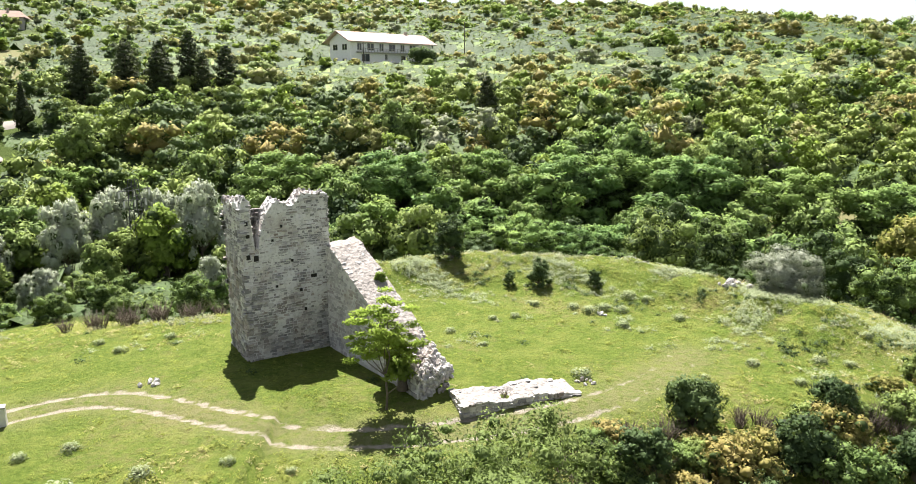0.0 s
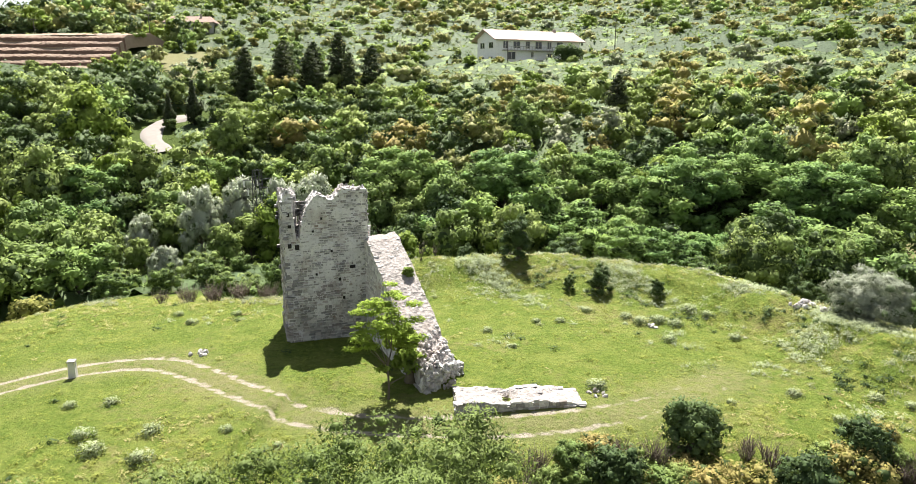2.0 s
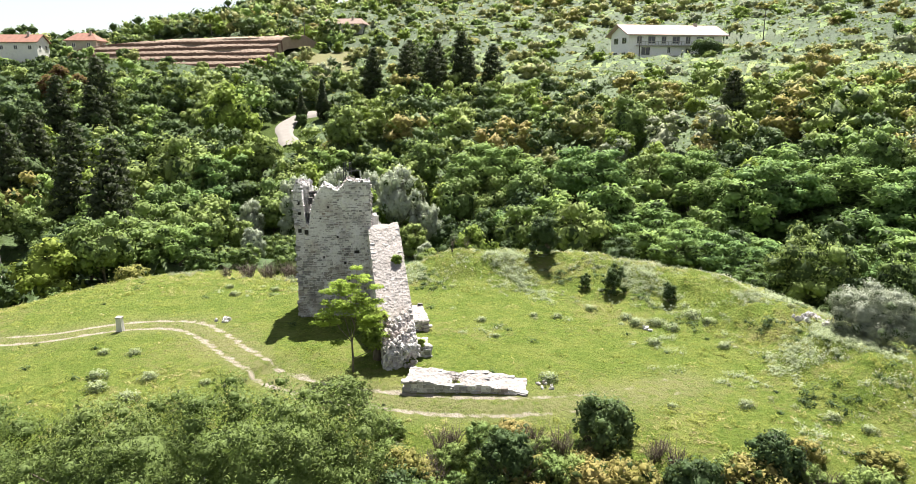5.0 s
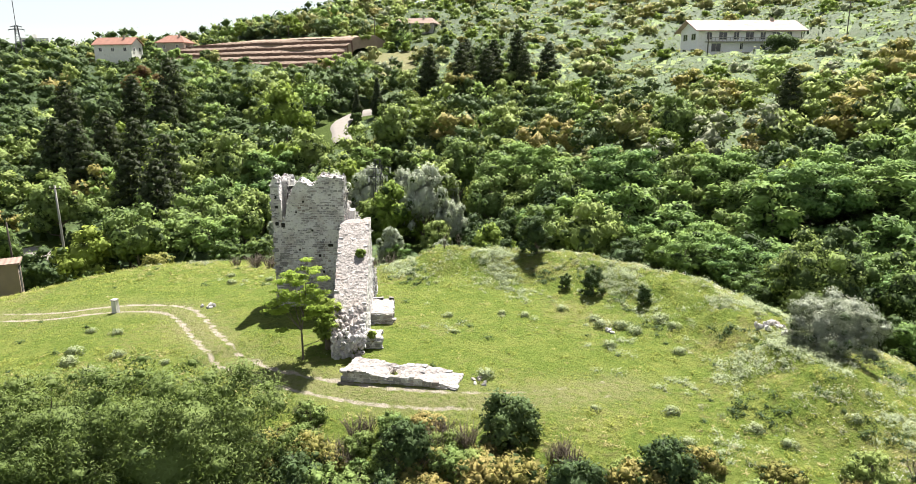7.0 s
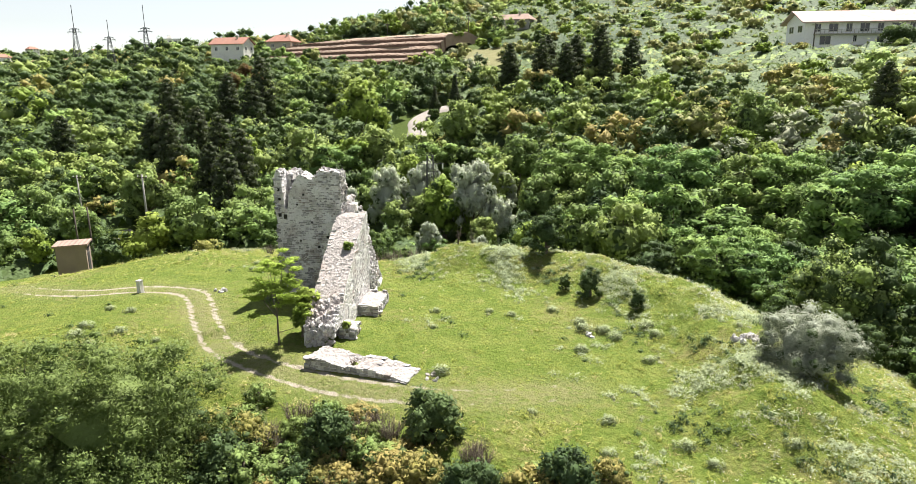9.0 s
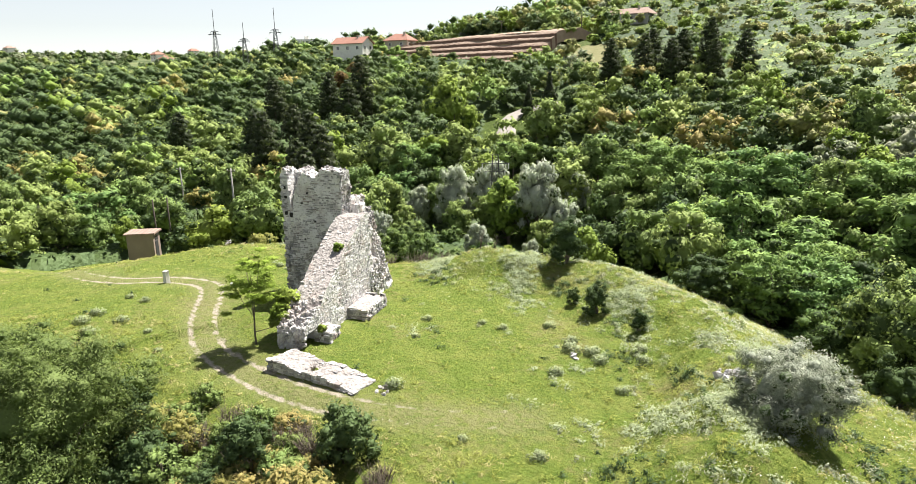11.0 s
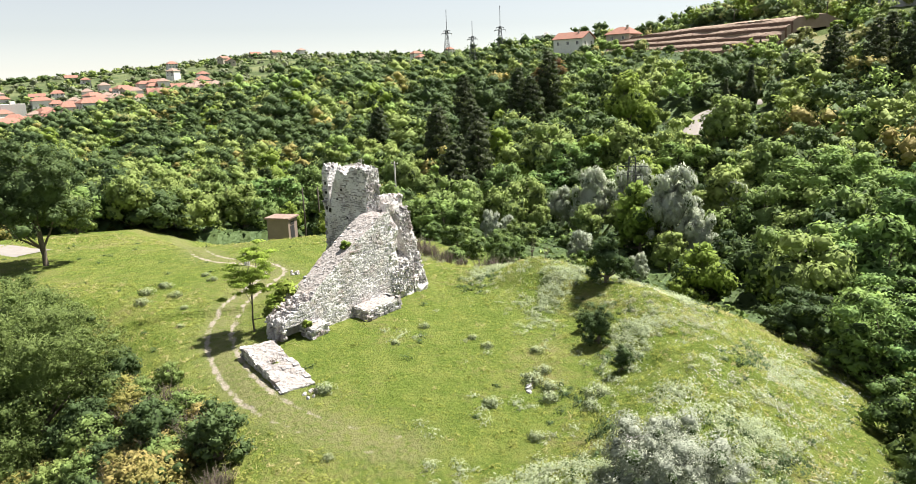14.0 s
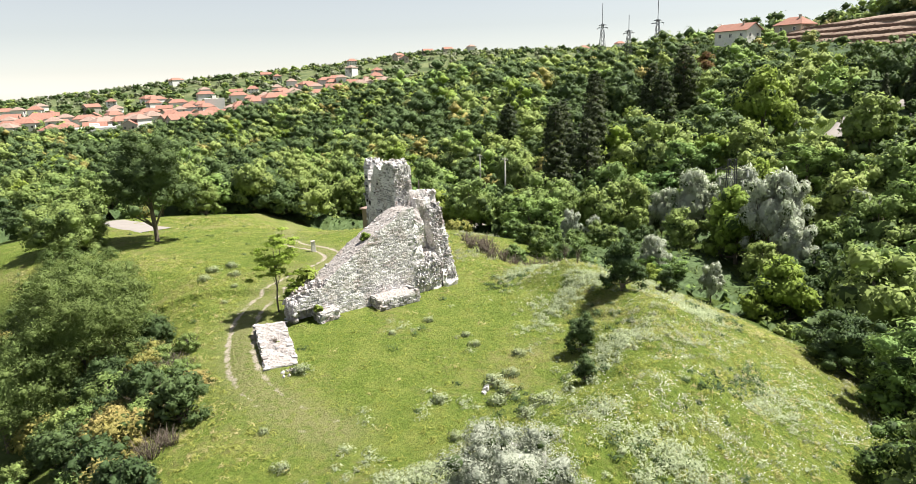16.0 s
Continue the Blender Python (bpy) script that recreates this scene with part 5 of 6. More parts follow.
def house(name, m, l, w, eave, ridge, wall, roof, label, hip=0.0, rows=((1.0, 3),), chimney=True, sink=3.0, plain=False):
    root = new(name)
    bm = bmesh.new()
    vs = [bm.verts.new(p) for p in ((0, 0, -sink), (l, 0, -sink), (l, w, -sink), (0, w, -sink), (0, 0, eave), (l, 0, eave), (l, w, eave), (0, w, eave))]
    g = [bm.verts.new((hip * 1.02, w / 2, ridge - 0.02)), bm.verts.new((l - hip * 1.02, w / 2, ridge - 0.02))]
    for q in ((0, 1, 5, 4), (2, 3, 7, 6)):
        bm.faces.new([vs[i] for i in q])
    bm.faces.new((vs[3], vs[0], vs[4], g[0], vs[7])), bm.faces.new((vs[1], vs[2], vs[6], g[1], vs[5]))
    part("wall", bm, wall, root)
    bm = bmesh.new()
    gable_roof(bm, l, w, eave, ridge, hip=hip)
    bmesh.ops.recalc_face_normals(bm, faces=bm.faces)
    rf = part("roof", bm, roof, root)
    if chimney:
        bm = bmesh.new()
        box(bm, (l * 0.7, w * 0.35, eave), (l * 0.7 + 0.6, w * 0.35 + 0.6, ridge + 0.7))
        box(bm, (l * 0.7 - 0.1, w * 0.35 - 0.1, ridge + 0.7), (l * 0.7 + 0.7, w * 0.35 + 0.7, ridge + 0.82))
        part("chimney", bm, WALL_BEIGE, rf)
    for z, n in rows:
        spots_ = [(l * (i + 0.5) / n, 0, 0) for i in range(n)] + [(0, w * (i + 0.5) / 2, -90) for i in range(2)] + [(l, w * (i + 0.5) / 2, 90) for i in range(2)]
        for a, b, turn in spots_:
            if plain:
                bm = bmesh.new()
                box(bm, (-0.6, -0.06, 0), (0.6, 0.1, 1.4), pose(a, b, z, 0, 0, turn))
                part("window", bm, GLASS_DARK, root)
            else:
                window(root, pose(a, b, z, 0, 0, turn), 1.2, 1.3)
    root.matrix_world = m
    return tagged(root, label, "house")


def build_villa():
    """The long pale two-storey building on the hillside."""
    yaw = math.degrees(math.atan2(19.4, 21.1))
    m = pose(-29.0, 190.2, 18.7, 0, 0, yaw)
    l, w, eave, ridge = 28.5, 10.0, 7.6, 9.9
    root = new("large_house")
    bm = bmesh.new()
    vs = [bm.verts.new(p) for p in ((0, 0, -3), (l, 0, -3), (l, w, -3), (0, w, -3), (0, 0, eave), (l, 0, eave), (l, w, eave), (0, w, eave))]
    g = [bm.verts.new((0, w / 2, ridge - 0.05)), bm.verts.new((l, w / 2, ridge - 0.05))]
    for q in ((0, 1, 5, 4), (2, 3, 7, 6)):
        bm.faces.new([vs[i] for i in q])
    bm.faces.new((vs[3], vs[0], vs[4], g[0], vs[7])), bm.faces.new((vs[1], vs[2], vs[6], g[1], vs[5]))
    part("wall", bm, plaster("villa_plaster", (0.8, 0.79, 0.82), (0.88, 0.87, 0.9), (0.5, 0.47, 0.46)), root)
    bm = bmesh.new()
    gable_roof(bm, l, w, eave, ridge, over=1.3, thick=0.25)
    bmesh.ops.recalc_face_normals(bm, faces=bm.faces)
    rf = part("roof", bm, ROOF_PALE, root, "pale pinkish roof with wide eaves")
    bm = bmesh.new()
    box(bm, (l - 6, w / 2 - 0.5, ridge - 0.6), (l - 5.2, w / 2 + 0.3, ridge + 0.9))
    part("chimney", bm, WALL_BEIGE, rf)
    bm = bmesh.new()
    box(bm, (2.0, -1.2, 4.3), (l, 0.0, 4.55))
    bal = part("balcony", bm, CONCRETE, root, "long concrete balcony slab")
    for i in range(27):
        bm = bmesh.new()
        box(bm, (2.1 + i * 1.0, -1.17, 4.55), (2.2 + i * 1.0, -1.1, 5.4))
        part("baluster", bm, CONCRETE, bal)
    bm = bmesh.new()
    box(bm, (2.0, -1.2, 5.4), (l, -1.05, 5.5))
    part("rail", bm, CONCRETE, bal)
    for i in range(7):
        window(root, pose(3.0 + i * 3.7, 0, 5.0), 2.3 if i % 2 else 1.5, 1.9)
    for x, ww, z, h in ((5.0, 2.7, 2.0, 2.1), (12.0, 0.9, 2.6, 1.5), (18.0, 1.6, 2.4, 1.4), (23, 1.6, 2.4, 1.4), (11.8, 7.4, 0.5, 1.1)):
        window(root, pose(x, 0, z), ww, h)
    for y in (2.6, 7.2):
        window(root, pose(0, y, 5.0, 0, 0, -90), 2.4, 1.6)
        window(root, pose(0, y + 0.2, 1.4, 0, 0, -90), 2.2, 1.4)
    bm = bmesh.new()
    box(bm, (7.6, -0.9, 1.62), (16.5, 0.0, 1.85))
    part("ledge", bm, CONCRETE, root)
    root.matrix_world = m
    return tagged(root, "long pale two-storey house with a balcony on the wooded hillside", "house")


build_villa()
house("house", pose(-139, 200, at(-134, 203) + 0.4, 0, 0, 20), 15, 8, 2.9, 4.7, WALL_GREY, ROOF_DULL, "low grey house with a tiled roof above the terraces", hip=2.0, rows=((1.0, 4),))
house("house", pose(-204, 149.5, 24.6, 0, 0, 32), 9.5, 8, 3.2, 5.4, WALL_BEIGE, ROOF_RED, "small beige house with a red hipped roof", hip=3.0, rows=((1.0, 2),))
house("house", pose(-217, 134, 23.6, 0, 0, 32), 13, 8, 3.4, 5.6, WALL_WHITE, ROOF_RED, "white house with a long red tiled roof", rows=((1.0, 3),))

towns = [house("town_house", pose(0, 0, 0), l, w, e, r, wl, rf, "small red-roofed house in the distant town", hip=h, rows=rows, chimney=False, sink=6, plain=True)
         for l, w, e, r, wl, rf, h, rows in ((11, 9, 5.6, 8.2, WALL_WHITE, ROOF_RED, 3.5, ((1.0, 3), (3.8, 3))), (13, 9, 3.6, 6.2, WALL_BEIGE, ROOF_RED, 0, ((1.0, 3),)),
                                             (10, 10, 6.2, 8.6, WALL_WHITE, ROOF_DULL, 4.5, ((1.0, 2), (3.9, 2))), (16, 10, 4.6, 7.2, WALL_WHITE, ROOF_RED, 4.0, ((1.2, 4),)))]
rt = random.Random(12)
town_spots = []
while len(town_spots) < 150:
    az, r = rt.uniform(92, 124), 420 + 300 * rt.random() ** 1.6
    if len(town_spots) > 130:
        az, r = rt.uniform(66, 112), rt.uniform(620, 980)
    x, y = -r * math.sin(radians(az)), r * math.cos(radians(az))
    if all(math.hypot(x - a, y - b) > 13 for a, b in town_spots):
        town_spots.append((x, y))
for i, (x, y) in enumerate(town_spots):
    ob = towns[i % 4]
    m = pose(x, y, at(x, y) + 2.4, 0, 0, rt.choice((-60, -40, -75, 20, 110)) + rt.uniform(-8, 8))
    if i < 4:
        ob.matrix_world = m
        tagged(ob, group="town houses")
    else:
        copy_thing(ob, m)


def flats(x, y, l, w, h, yaw, label, floors, base=17):
    root = new("apartment_block")
    bm = bmesh.new()
    box(bm, (0, 0, -12), (l, w, h)), box(bm, (l * 0.4, w * 0.3, h), (l * 0.6, w * 0.7, h + 2.2))
    part("wall", bm, WALL_WHITE, root)
    for f in range(floors):
        for i in range(int(l / 3.2)):
            bm = bmesh.new()
            z = 1.0 + f * (h - 1) / floors
            box(bm, (0.8 + i * 3.2, -0.08, z), (2.6 + i * 3.2, 0.1, z + 1.5))
            part("window", bm, GLASS_DARK, root)
    root.matrix_world = pose(x, y, base, 0, 0, yaw)
    return tagged(root, label, "apartment block", "apartment blocks")


flats(-446, 212, 15, 13, 24, 28 + 35, "tall pale apartment block on the skyline", 8)
flats(-441, 232, 18, 12, 20, 28 + 35, "lower pale apartment block on the skyline", 6)
flats(-560, -160, 16, 12, 13, -70, "pale flat-roofed apartment block in the distant town", 4, at(-560, -160))
flats(-380, -165, 26, 11, 6, -65, "flat-roofed grey town building with ribbon windows", 2, at(-380, -165))


# ---- poles, pylon, masts, shed, marker ----
def beam(bm, a, b, r):
    a, b = Vector(a), Vector(b)
    d = b - a
    box(bm, (-r, -r, 0), (r, r, d.length), Matrix.Translation(a) @ d.to_track_quat("Z", "Y").to_matrix().to_4x4())


def pole(x, y, top, r, mat, label, base=None, arm=True):
    root = new("utility_pole")
    b = at(x, y) if base is None else base
    v, f = tube([(0, 0, -1), (0, 0, (top - b) / 2), (0, 0, top - b)], [r, r * 0.85, r * 0.65], 8)
    mesh_part("post", mesh_from("post", v, f, [mat], True), root)
    if arm:
        bm = bmesh.new()
        beam(bm, (-0.8, 0, top - b - 0.4), (0.8, 0, top - b - 0.4), 0.06)
        part("crossarm", bm, RUST, root)
        for dx in (-0.7, 0, 0.7):
            bm = bmesh.new()
            beam(bm, (dx, 0, top - b - 0.36), (dx, 0, top - b - 0.12), 0.05)
            part("insulator", bm, WALL_WHITE, root)
    root.matrix_world = pose(x, y, b, 0, 0, 30)
    return tagged(root, label, "utility pole", "utility poles")


pole(-71, 48, 1.6, 0.17, CONCRETE, "tall grey concrete pole beside the lane")
pole(-88, 44.5, 0.4, 0.15, CONCRETE, "grey concrete pole standing in the woods")
pole(-24.5, 183, 25.2, 0.16, RUST, "dark wooden pole in front of the large house")
pole(-128, 178, 33.5, 0.15, RUST, "wooden pole on the hillside above the terraces")
pole(-166, 176, 33, 0.15, RUST, "wooden pole on the hillside above the terraces")
pole(2, 215, 33.0, 0.15, RUST, "wooden pole behind the large house")
pole(-52, 33, 1.2, 0.12, RUST, "thin dark pole near the shed", arm=False)
pole(-54, 35, 0.9, 0.12, RUST, "thin dark pole near the shed", arm=False)


def lattice(name, x, y, base, tall, w0, w1, arms, label, group, r=0.06, spire=0.0):
    """A four-legged lattice tower with cross-bracing and arms."""
    root = new(name)
    n = max(4, int(tall / 1.6))
    lvl = [(tall * i / n, w0 + (w1 - w0) * i / n) for i in range(n + 1)]
    corner = lambda i, k: (lvl[i][1] * (-1, 1, 1, -1)[k] / 2, lvl[i][1] * (-1, -1, 1, 1)[k] / 2, lvl[i][0])
    for k in range(4):
        bm = bmesh.new()
        beam(bm, corner(0, k), corner(n, k), r)
        part("leg", bm, STEEL, root)
    bm = bmesh.new()
    for i in range(n):
        for k in range(4):
            beam(bm, corner(i, k), corner(i + 1, (k + 1) % 4), r * 0.6)
            beam(bm, corner(i + 1, k), corner(i + 1, (k + 1) % 4), r * 0.6)
    part("bracing", bm, STEEL, root)
    for z, span in arms:
        bm = bmesh.new()
        beam(bm, (-span / 2, 0, z), (span / 2, 0, z), r * 1.2)
        beam(bm, (-span / 2, 0, z), (0, 0, z + 0.5), r * 0.7), beam(bm, (span / 2, 0, z), (0, 0, z + 0.5), r * 0.7)
        arm = part("crossarm", bm, STEEL, root)
        for s in (-0.45, 0, 0.45):
            bm = bmesh.new()
            beam(bm, (s * span, 0, z - 0.7), (s * span, 0, z), 0.07)
            part("insulator", bm, WALL_WHITE, arm)
    if spire:
        bm = bmesh.new()
        beam(bm, (0, 0, tall), (0, 0, tall + spire), r * 1.3)
        part("spire", bm, STEEL, root)
    root.matrix_world = pose(x, y, base, 0, 0, 55)
    return tagged(root, label, "pylon", group)


lattice("power_pylon", -33.4, 69.6, at(-33.4, 69.6) - 0.3, 5.3 - at(-33.4, 69.6), 1.5, 0.7, ((10.2, 3.6), (9.2, 2.6)), "dark steel lattice power pylon among silver bushes", "pylons", 0.03)
for x, y, top in ((-237, 119, 41), (-263, 103, 42), (-254, 112, 36.5)):
    h = top - 21
    lattice("radio_mast", x, y, 21, h * 0.62, 2.6, 0.7, ((h * 0.55, 5.0), (h * 0.6, 3.4)), "tall thin steel lattice mast on the skyline", "masts", 0.07, h * 0.4)


def build_shed():
    root = new("utility_shed")
    m = pose(-43.9, 28.5, -3.75, 0, 0, 62)
    bm = bmesh.new()
    box(bm, (0, 0, -0.6), (2.7, 2.2, 2.75))
    bmesh.ops.bevel(bm, geom=bm.edges[:], offset=0.03, segments=1)
    part("wall", bm, WALL_SHED, root, "brown plastered wall")
    bm = bmesh.new()
    vs = box(bm, (-0.22, -0.22, 2.75), (2.92, 2.42, 2.93))
    part("roof", bm, ROOF_DULL, root, "thin grey-brown slab roof")
    bm = bmesh.new()
    box(bm, (2.68, 0.6, 2.0), (2.73, 1.5, 2.4))
    part("vent", bm, HOLE, root)
    bm = bmesh.new()
    box(bm, (2.68, 0.5, 0.0), (2.74, 1.4, 1.9))
    part("door", bm, STEEL, root)
    root.matrix_world = m
    return tagged(root, "small brown transformer shed with a flat slab roof", "shed")


build_shed()


def build_marker():
    root = new("marker_post")
    bm = bmesh.new()
    vs = box(bm, (-0.24, -0.24, -0.2), (0.24, 0.24, 0.95))
    for v in bm.verts:
        if v.co.z > 0.5:
            v.co.x *= 0.85
            v.co.y *= 0.85
    bmesh.ops.bevel(bm, geom=bm.edges[:], offset=0.03, segments=2)
    part("post", bm, MARKER_WHITE, root, "whitewashed concrete post")
    bm = bmesh.new()
    box(bm, (-0.25, -0.25, 0.95), (0.25, 0.25, 1.03))
    bmesh.ops.bevel(bm, geom=bm.edges[:], offset=0.02, segments=1)
    part("cap", bm, CONCRETE, root)
    root.matrix_world = pose(-20.1, 27.5, at(-20.1, 27.5), 3, 2, 25) @ Matrix.Diagonal((0.76, 0.76, 0.9, 1))
    return tagged(root, "short whitewashed concrete marker post beside the track", "marker post")


build_marker()

# ---- particular trees and bushes ----
silver = tree_meshes(60, 5.4, 6.9, 1.2, 80, 11000, 0.14, LEAF_SILVER, shape="spread", lump=0.24, flat=0.3, aspect=2.2, shell=0.6, loose=0.6, clumped=0.66, lit=0.85)
for x, y, s in SILVERS:
    plant("oleaster_tree", silver, x, y, "silver-leaved oleaster tree in the valley", "tree", "oleaster trees", size=s * 0.86, spin=x * 37, sink=0.3, stretch=1.5)


def conifer(seed, tall, width, leaves, mat, narrow=False):
    g = np.random.default_rng(seed)
    lob = []
    for i in range(46):
        h = (i + 0.5) / 46
        prof = (1 - h) ** 0.5 if not narrow else (math.sin(min(1, h * 1.25 + 0.15) * math.pi) * 0.6 + 0.4) * (1 - h ** 4)
        a = i * 2.4
        rr = width / 2 * prof * g.uniform(0.35, 0.8)
        s = width * (0.2 if not narrow else 0.3) * (0.4 + 0.6 * prof)
        lob.append((math.cos(a) * rr, math.sin(a) * rr, tall * (0.08 + 0.9 * h), s, s, s * (0.5 if not narrow else 1.2)))
    cloud = leaf_cloud(g, lob, leaves, 0.26, 0.15, 2.2, 0.4, heart=(0, 0, tall * 0.45), plain=True)
    tv, tf = tube([(0, 0, -0.5), (0, 0, tall * 0.5), (0, 0, tall * 0.96)], [0.2, 0.12, 0.03], 7)
    return mesh_from("trunk", tv, tf, [BARK], True), crown_mesh("crown", cloud, hearts(g, lob[::3], 0.7), mat)


PINE = [conifer(70, 12.0, 6.8, 3600, LEAF_PINE), conifer(71, 10.6, 6.4, 3400, LEAF_PINE)]
CYPRESS = conifer(72, 8.0, 2.6, 2600, LEAF_PINE, True)
rp = random.Random(5)
for i, (x, y, s) in enumerate(((-63, 134, 1), (-58, 137, 1.1), (-53, 139, 1.15), (-56, 131, 1.05), (-49, 135, 0.9), (-46.5, 141, 1.1), (-68, 127, 0.95), (-71, 131, 0.9), (-61, 129, 1.0), (5, 120.9, 0.95),
                               (-84, 58, 1.2), (-72, 59, 1.1), (-78, 64, 1.15), (-90, 66, 1.2), (-101, 86, 1.3), (-95, 80, 1.2), (-106, 81, 1.1), (-58, 54.5, 1.15), (-64, 60, 1.2), (-97, 61, 1.15), (-110, 70, 1.2), (-118, 52, 1.1))):
    plant("pine_tree", PINE[i % 2], x, y, "dark green pine rising above the woods", "tree", "pines", size=s * 1.05, spin=rp.uniform(0, 360), sink=0.4)
for x, y, s in ((-70.3, 112.2, 1.05), (-73.5, 109.5, 0.8), (-118, 150, 0.6)):
    plant("cypress_tree", CYPRESS, x, y, "narrow dark cypress beside the pale lane", "tree", "cypresses", size=s, sink=0.3)
purple = tree_meshes(61, 4.6, 5.2, 0.5, 30, 1500, 0.32, LEAF_RED, lump=0.36)
for x, y in ((-132, 96, ), (-126, 99), (-140, 104)):
    plant("plum_tree", purple, x, y, "dark purple-leaved plum tree in the woods", "tree", "plum trees", size=1.1, spin=x, z=at(x, y) + 2.0)
tall_tree = tree_meshes(62, 8.2, 11.2, 2.4, 80, 16000, 0.17, LEAF_DARK, shape="spread", lump=0.25, shell=0.7, loose=0.5, trunk=0.24, clumped=0.6)
plant("linden_tree", tall_tree, -28.2, 10.0, "tall oval-crowned deciduous tree beside the parking patch", "tree")
broad_tree = tree_meshes(65, 10.0, 7.4, 0.0, 90, 18000, 0.17, LEAF, shape="spread", lump=0.25, shell=0.7, loose=0.5, trunk=0.26, clumped=0.65)
plant("walnut_tree", broad_tree, -23.8, 3.4, "broad dense walnut tree beside the meadow", "tree", size=0.78, spin=130, sink=0.8)
ivy = tree_meshes(63, 2.6, 3.2, 0.0, 46, 6500, 0.09, LEAF_DARK, shape="spread", lump=0.3, aspect=1.4, shell=0.7, loose=0.5, clumped=0.6)
plant("ivy_bush", ivy, -0.5, 50.3, "dark ivy-covered bush on the meadow's far rim", "bush", "rim bushes", size=1.05)
plant("ivy_bush", ivy, 5.8, 46.8, "dark ivy-covered bush on the meadow's far rim", "bush", "rim bushes", size=0.68, spin=80)
plant("ivy_bush", ivy, 3.7, 47.0, "small dark bush on the meadow's far rim", "bush", "rim bushes", size=0.38, spin=40)
plant("ivy_bush", ivy, 9.6, 46.2, "small dark bush on the meadow's far rim", "bush", "rim bushes", size=0.42, spin=200)
plant("ivy_bush", ivy, -5.5, 54.5, "dark ivy-covered bush on the meadow's far rim", "bush", "rim bushes", size=0.6, spin=10)
yard_bush = tree_meshes(64, 8.5, 5.2, 0.2, 40, 1800, 0.4, LEAF_DARK, lump=0.34)
plant("yard_bush", yard_bush, -9.5, 194.5, "big dark bush beside the large house", "bush", z=at(-9.5, 194.5))


def bare_shrub(seed, tall, n):
    g = random.Random(seed)
    bits = []
    for _ in range(n):
        a, s = g.uniform(0, 6.28), g.uniform(0.05, 0.6)
        p = Vector((math.cos(a), math.sin(a), 0)) * (g.uniform(0, 0.28) * tall if n > 10 else 0.02) + Vector((0, 0, -0.1))
        d = Vector((math.cos(a) * s, math.sin(a) * s, 1))
        q = p + d * tall * g.uniform(0.35, 0.6)
        e = q + (d + Vector((g.uniform(-0.4, 0.4), g.uniform(-0.4, 0.4), 0))) * tall * 0.35
        bits.append(tube([p, q, e], [0.022, 0.014, 0.004], 4))
        for _ in range(3):
            b = p.lerp(q, g.uniform(0.5, 1))
            bits.append(tube([b, b + Vector((g.uniform(-0.5, 0.5), g.uniform(-0.5, 0.5), 0.5)) * tall * 0.35], [0.014, 0.004], 3))
    v, f = join(bits)
    return mesh_from("thicket", v, f, [TWIG], True)


TWIGS = [bare_shrub(i, 1.5, 34) for i in range(3)]
DEAD = bare_shrub(9, 2.2, 5)


def twig_thing(me, x, y, size, label, group):
    root = new("bare_shrub")
    mesh_part("thicket", me, root)
    root.matrix_world = pose(x, y, at(x, y), 0, 0, x * 71) @ Matrix.Scale(size, 4)
    return tagged(root, label, "shrub", group)


for x, y, s in ((-7.5, 47.9, 1.0), (-6.6, 48.6, 0.7)):
    twig_thing(DEAD, x, y, s, "thin leafless dead sapling on the rim", "dead saplings")
rs = random.Random(17)
EDGE = [(-14, 9), (-8, 17), (0, 21.8), (5, 24.2), (12, 26.6), (20, 28.5), (28, 33)]
near_scrub = {"scrub_a": tree_meshes(80, 3.0, 1.7, 0.0, 40, 2900, 0.1, LEAF_OLIVE, lump=0.3, shell=0.7, loose=0.6, clumped=0.6, cored=False), "scrub_b": tree_meshes(81, 2.7, 1.9, 0.0, 36, 2900, 0.1, LEAF, lump=0.32, shell=0.7, loose=0.6, clumped=0.6, cored=False),
              "scrub_c": tree_meshes(82, 2.5, 2.4, 0.0, 36, 2900, 0.1, LEAF_DARK, lump=0.32, shell=0.7, loose=0.6, clumped=0.6)}
n = 0
while n < 150:
    i = rs.randrange(len(EDGE) - 1)
    t = rs.random()
    x, y = EDGE[i][0] + t * (EDGE[i + 1][0] - EDGE[i][0]), EDGE[i][1] + t * (EDGE[i + 1][1] - EDGE[i][1])
    off = rs.uniform(-0.6, 6.5)
    x, y = x + off * 0.45, y - off * 0.9
    if math.hypot(x - 1.2, y - 18.2) < 2.5:
        continue
    n += 1
    k = rs.choice(("scrub_a", "scrub_a", "scrub_b", "scrub_c", "twig"))
    if k == "twig":
        twig_thing(TWIGS[n % 3], x, y, rs.uniform(0.6, 1.0), "bare brown thicket of dry stems on the slope", "dry thickets")
    else:
        lab = {"scrub_a": "yellowish olive shrub on the slope below the meadow", "scrub_b": "leafy green shrub on the slope below the meadow", "scrub_c": "dark green shrub on the slope below the meadow"}[k]
        plant("shrub", near_scrub[k], x, y, lab, "shrub", "slope shrubs", size=rs.uniform(0.55, 1.15), spin=rs.uniform(0, 360), sink=0.15)
plant("shrub", near_scrub["scrub_c"], 10.4, 27.7, "tall dark green shrub at the meadow's lower edge", "shrub", "slope shrubs", size=1.15, sink=0.15)
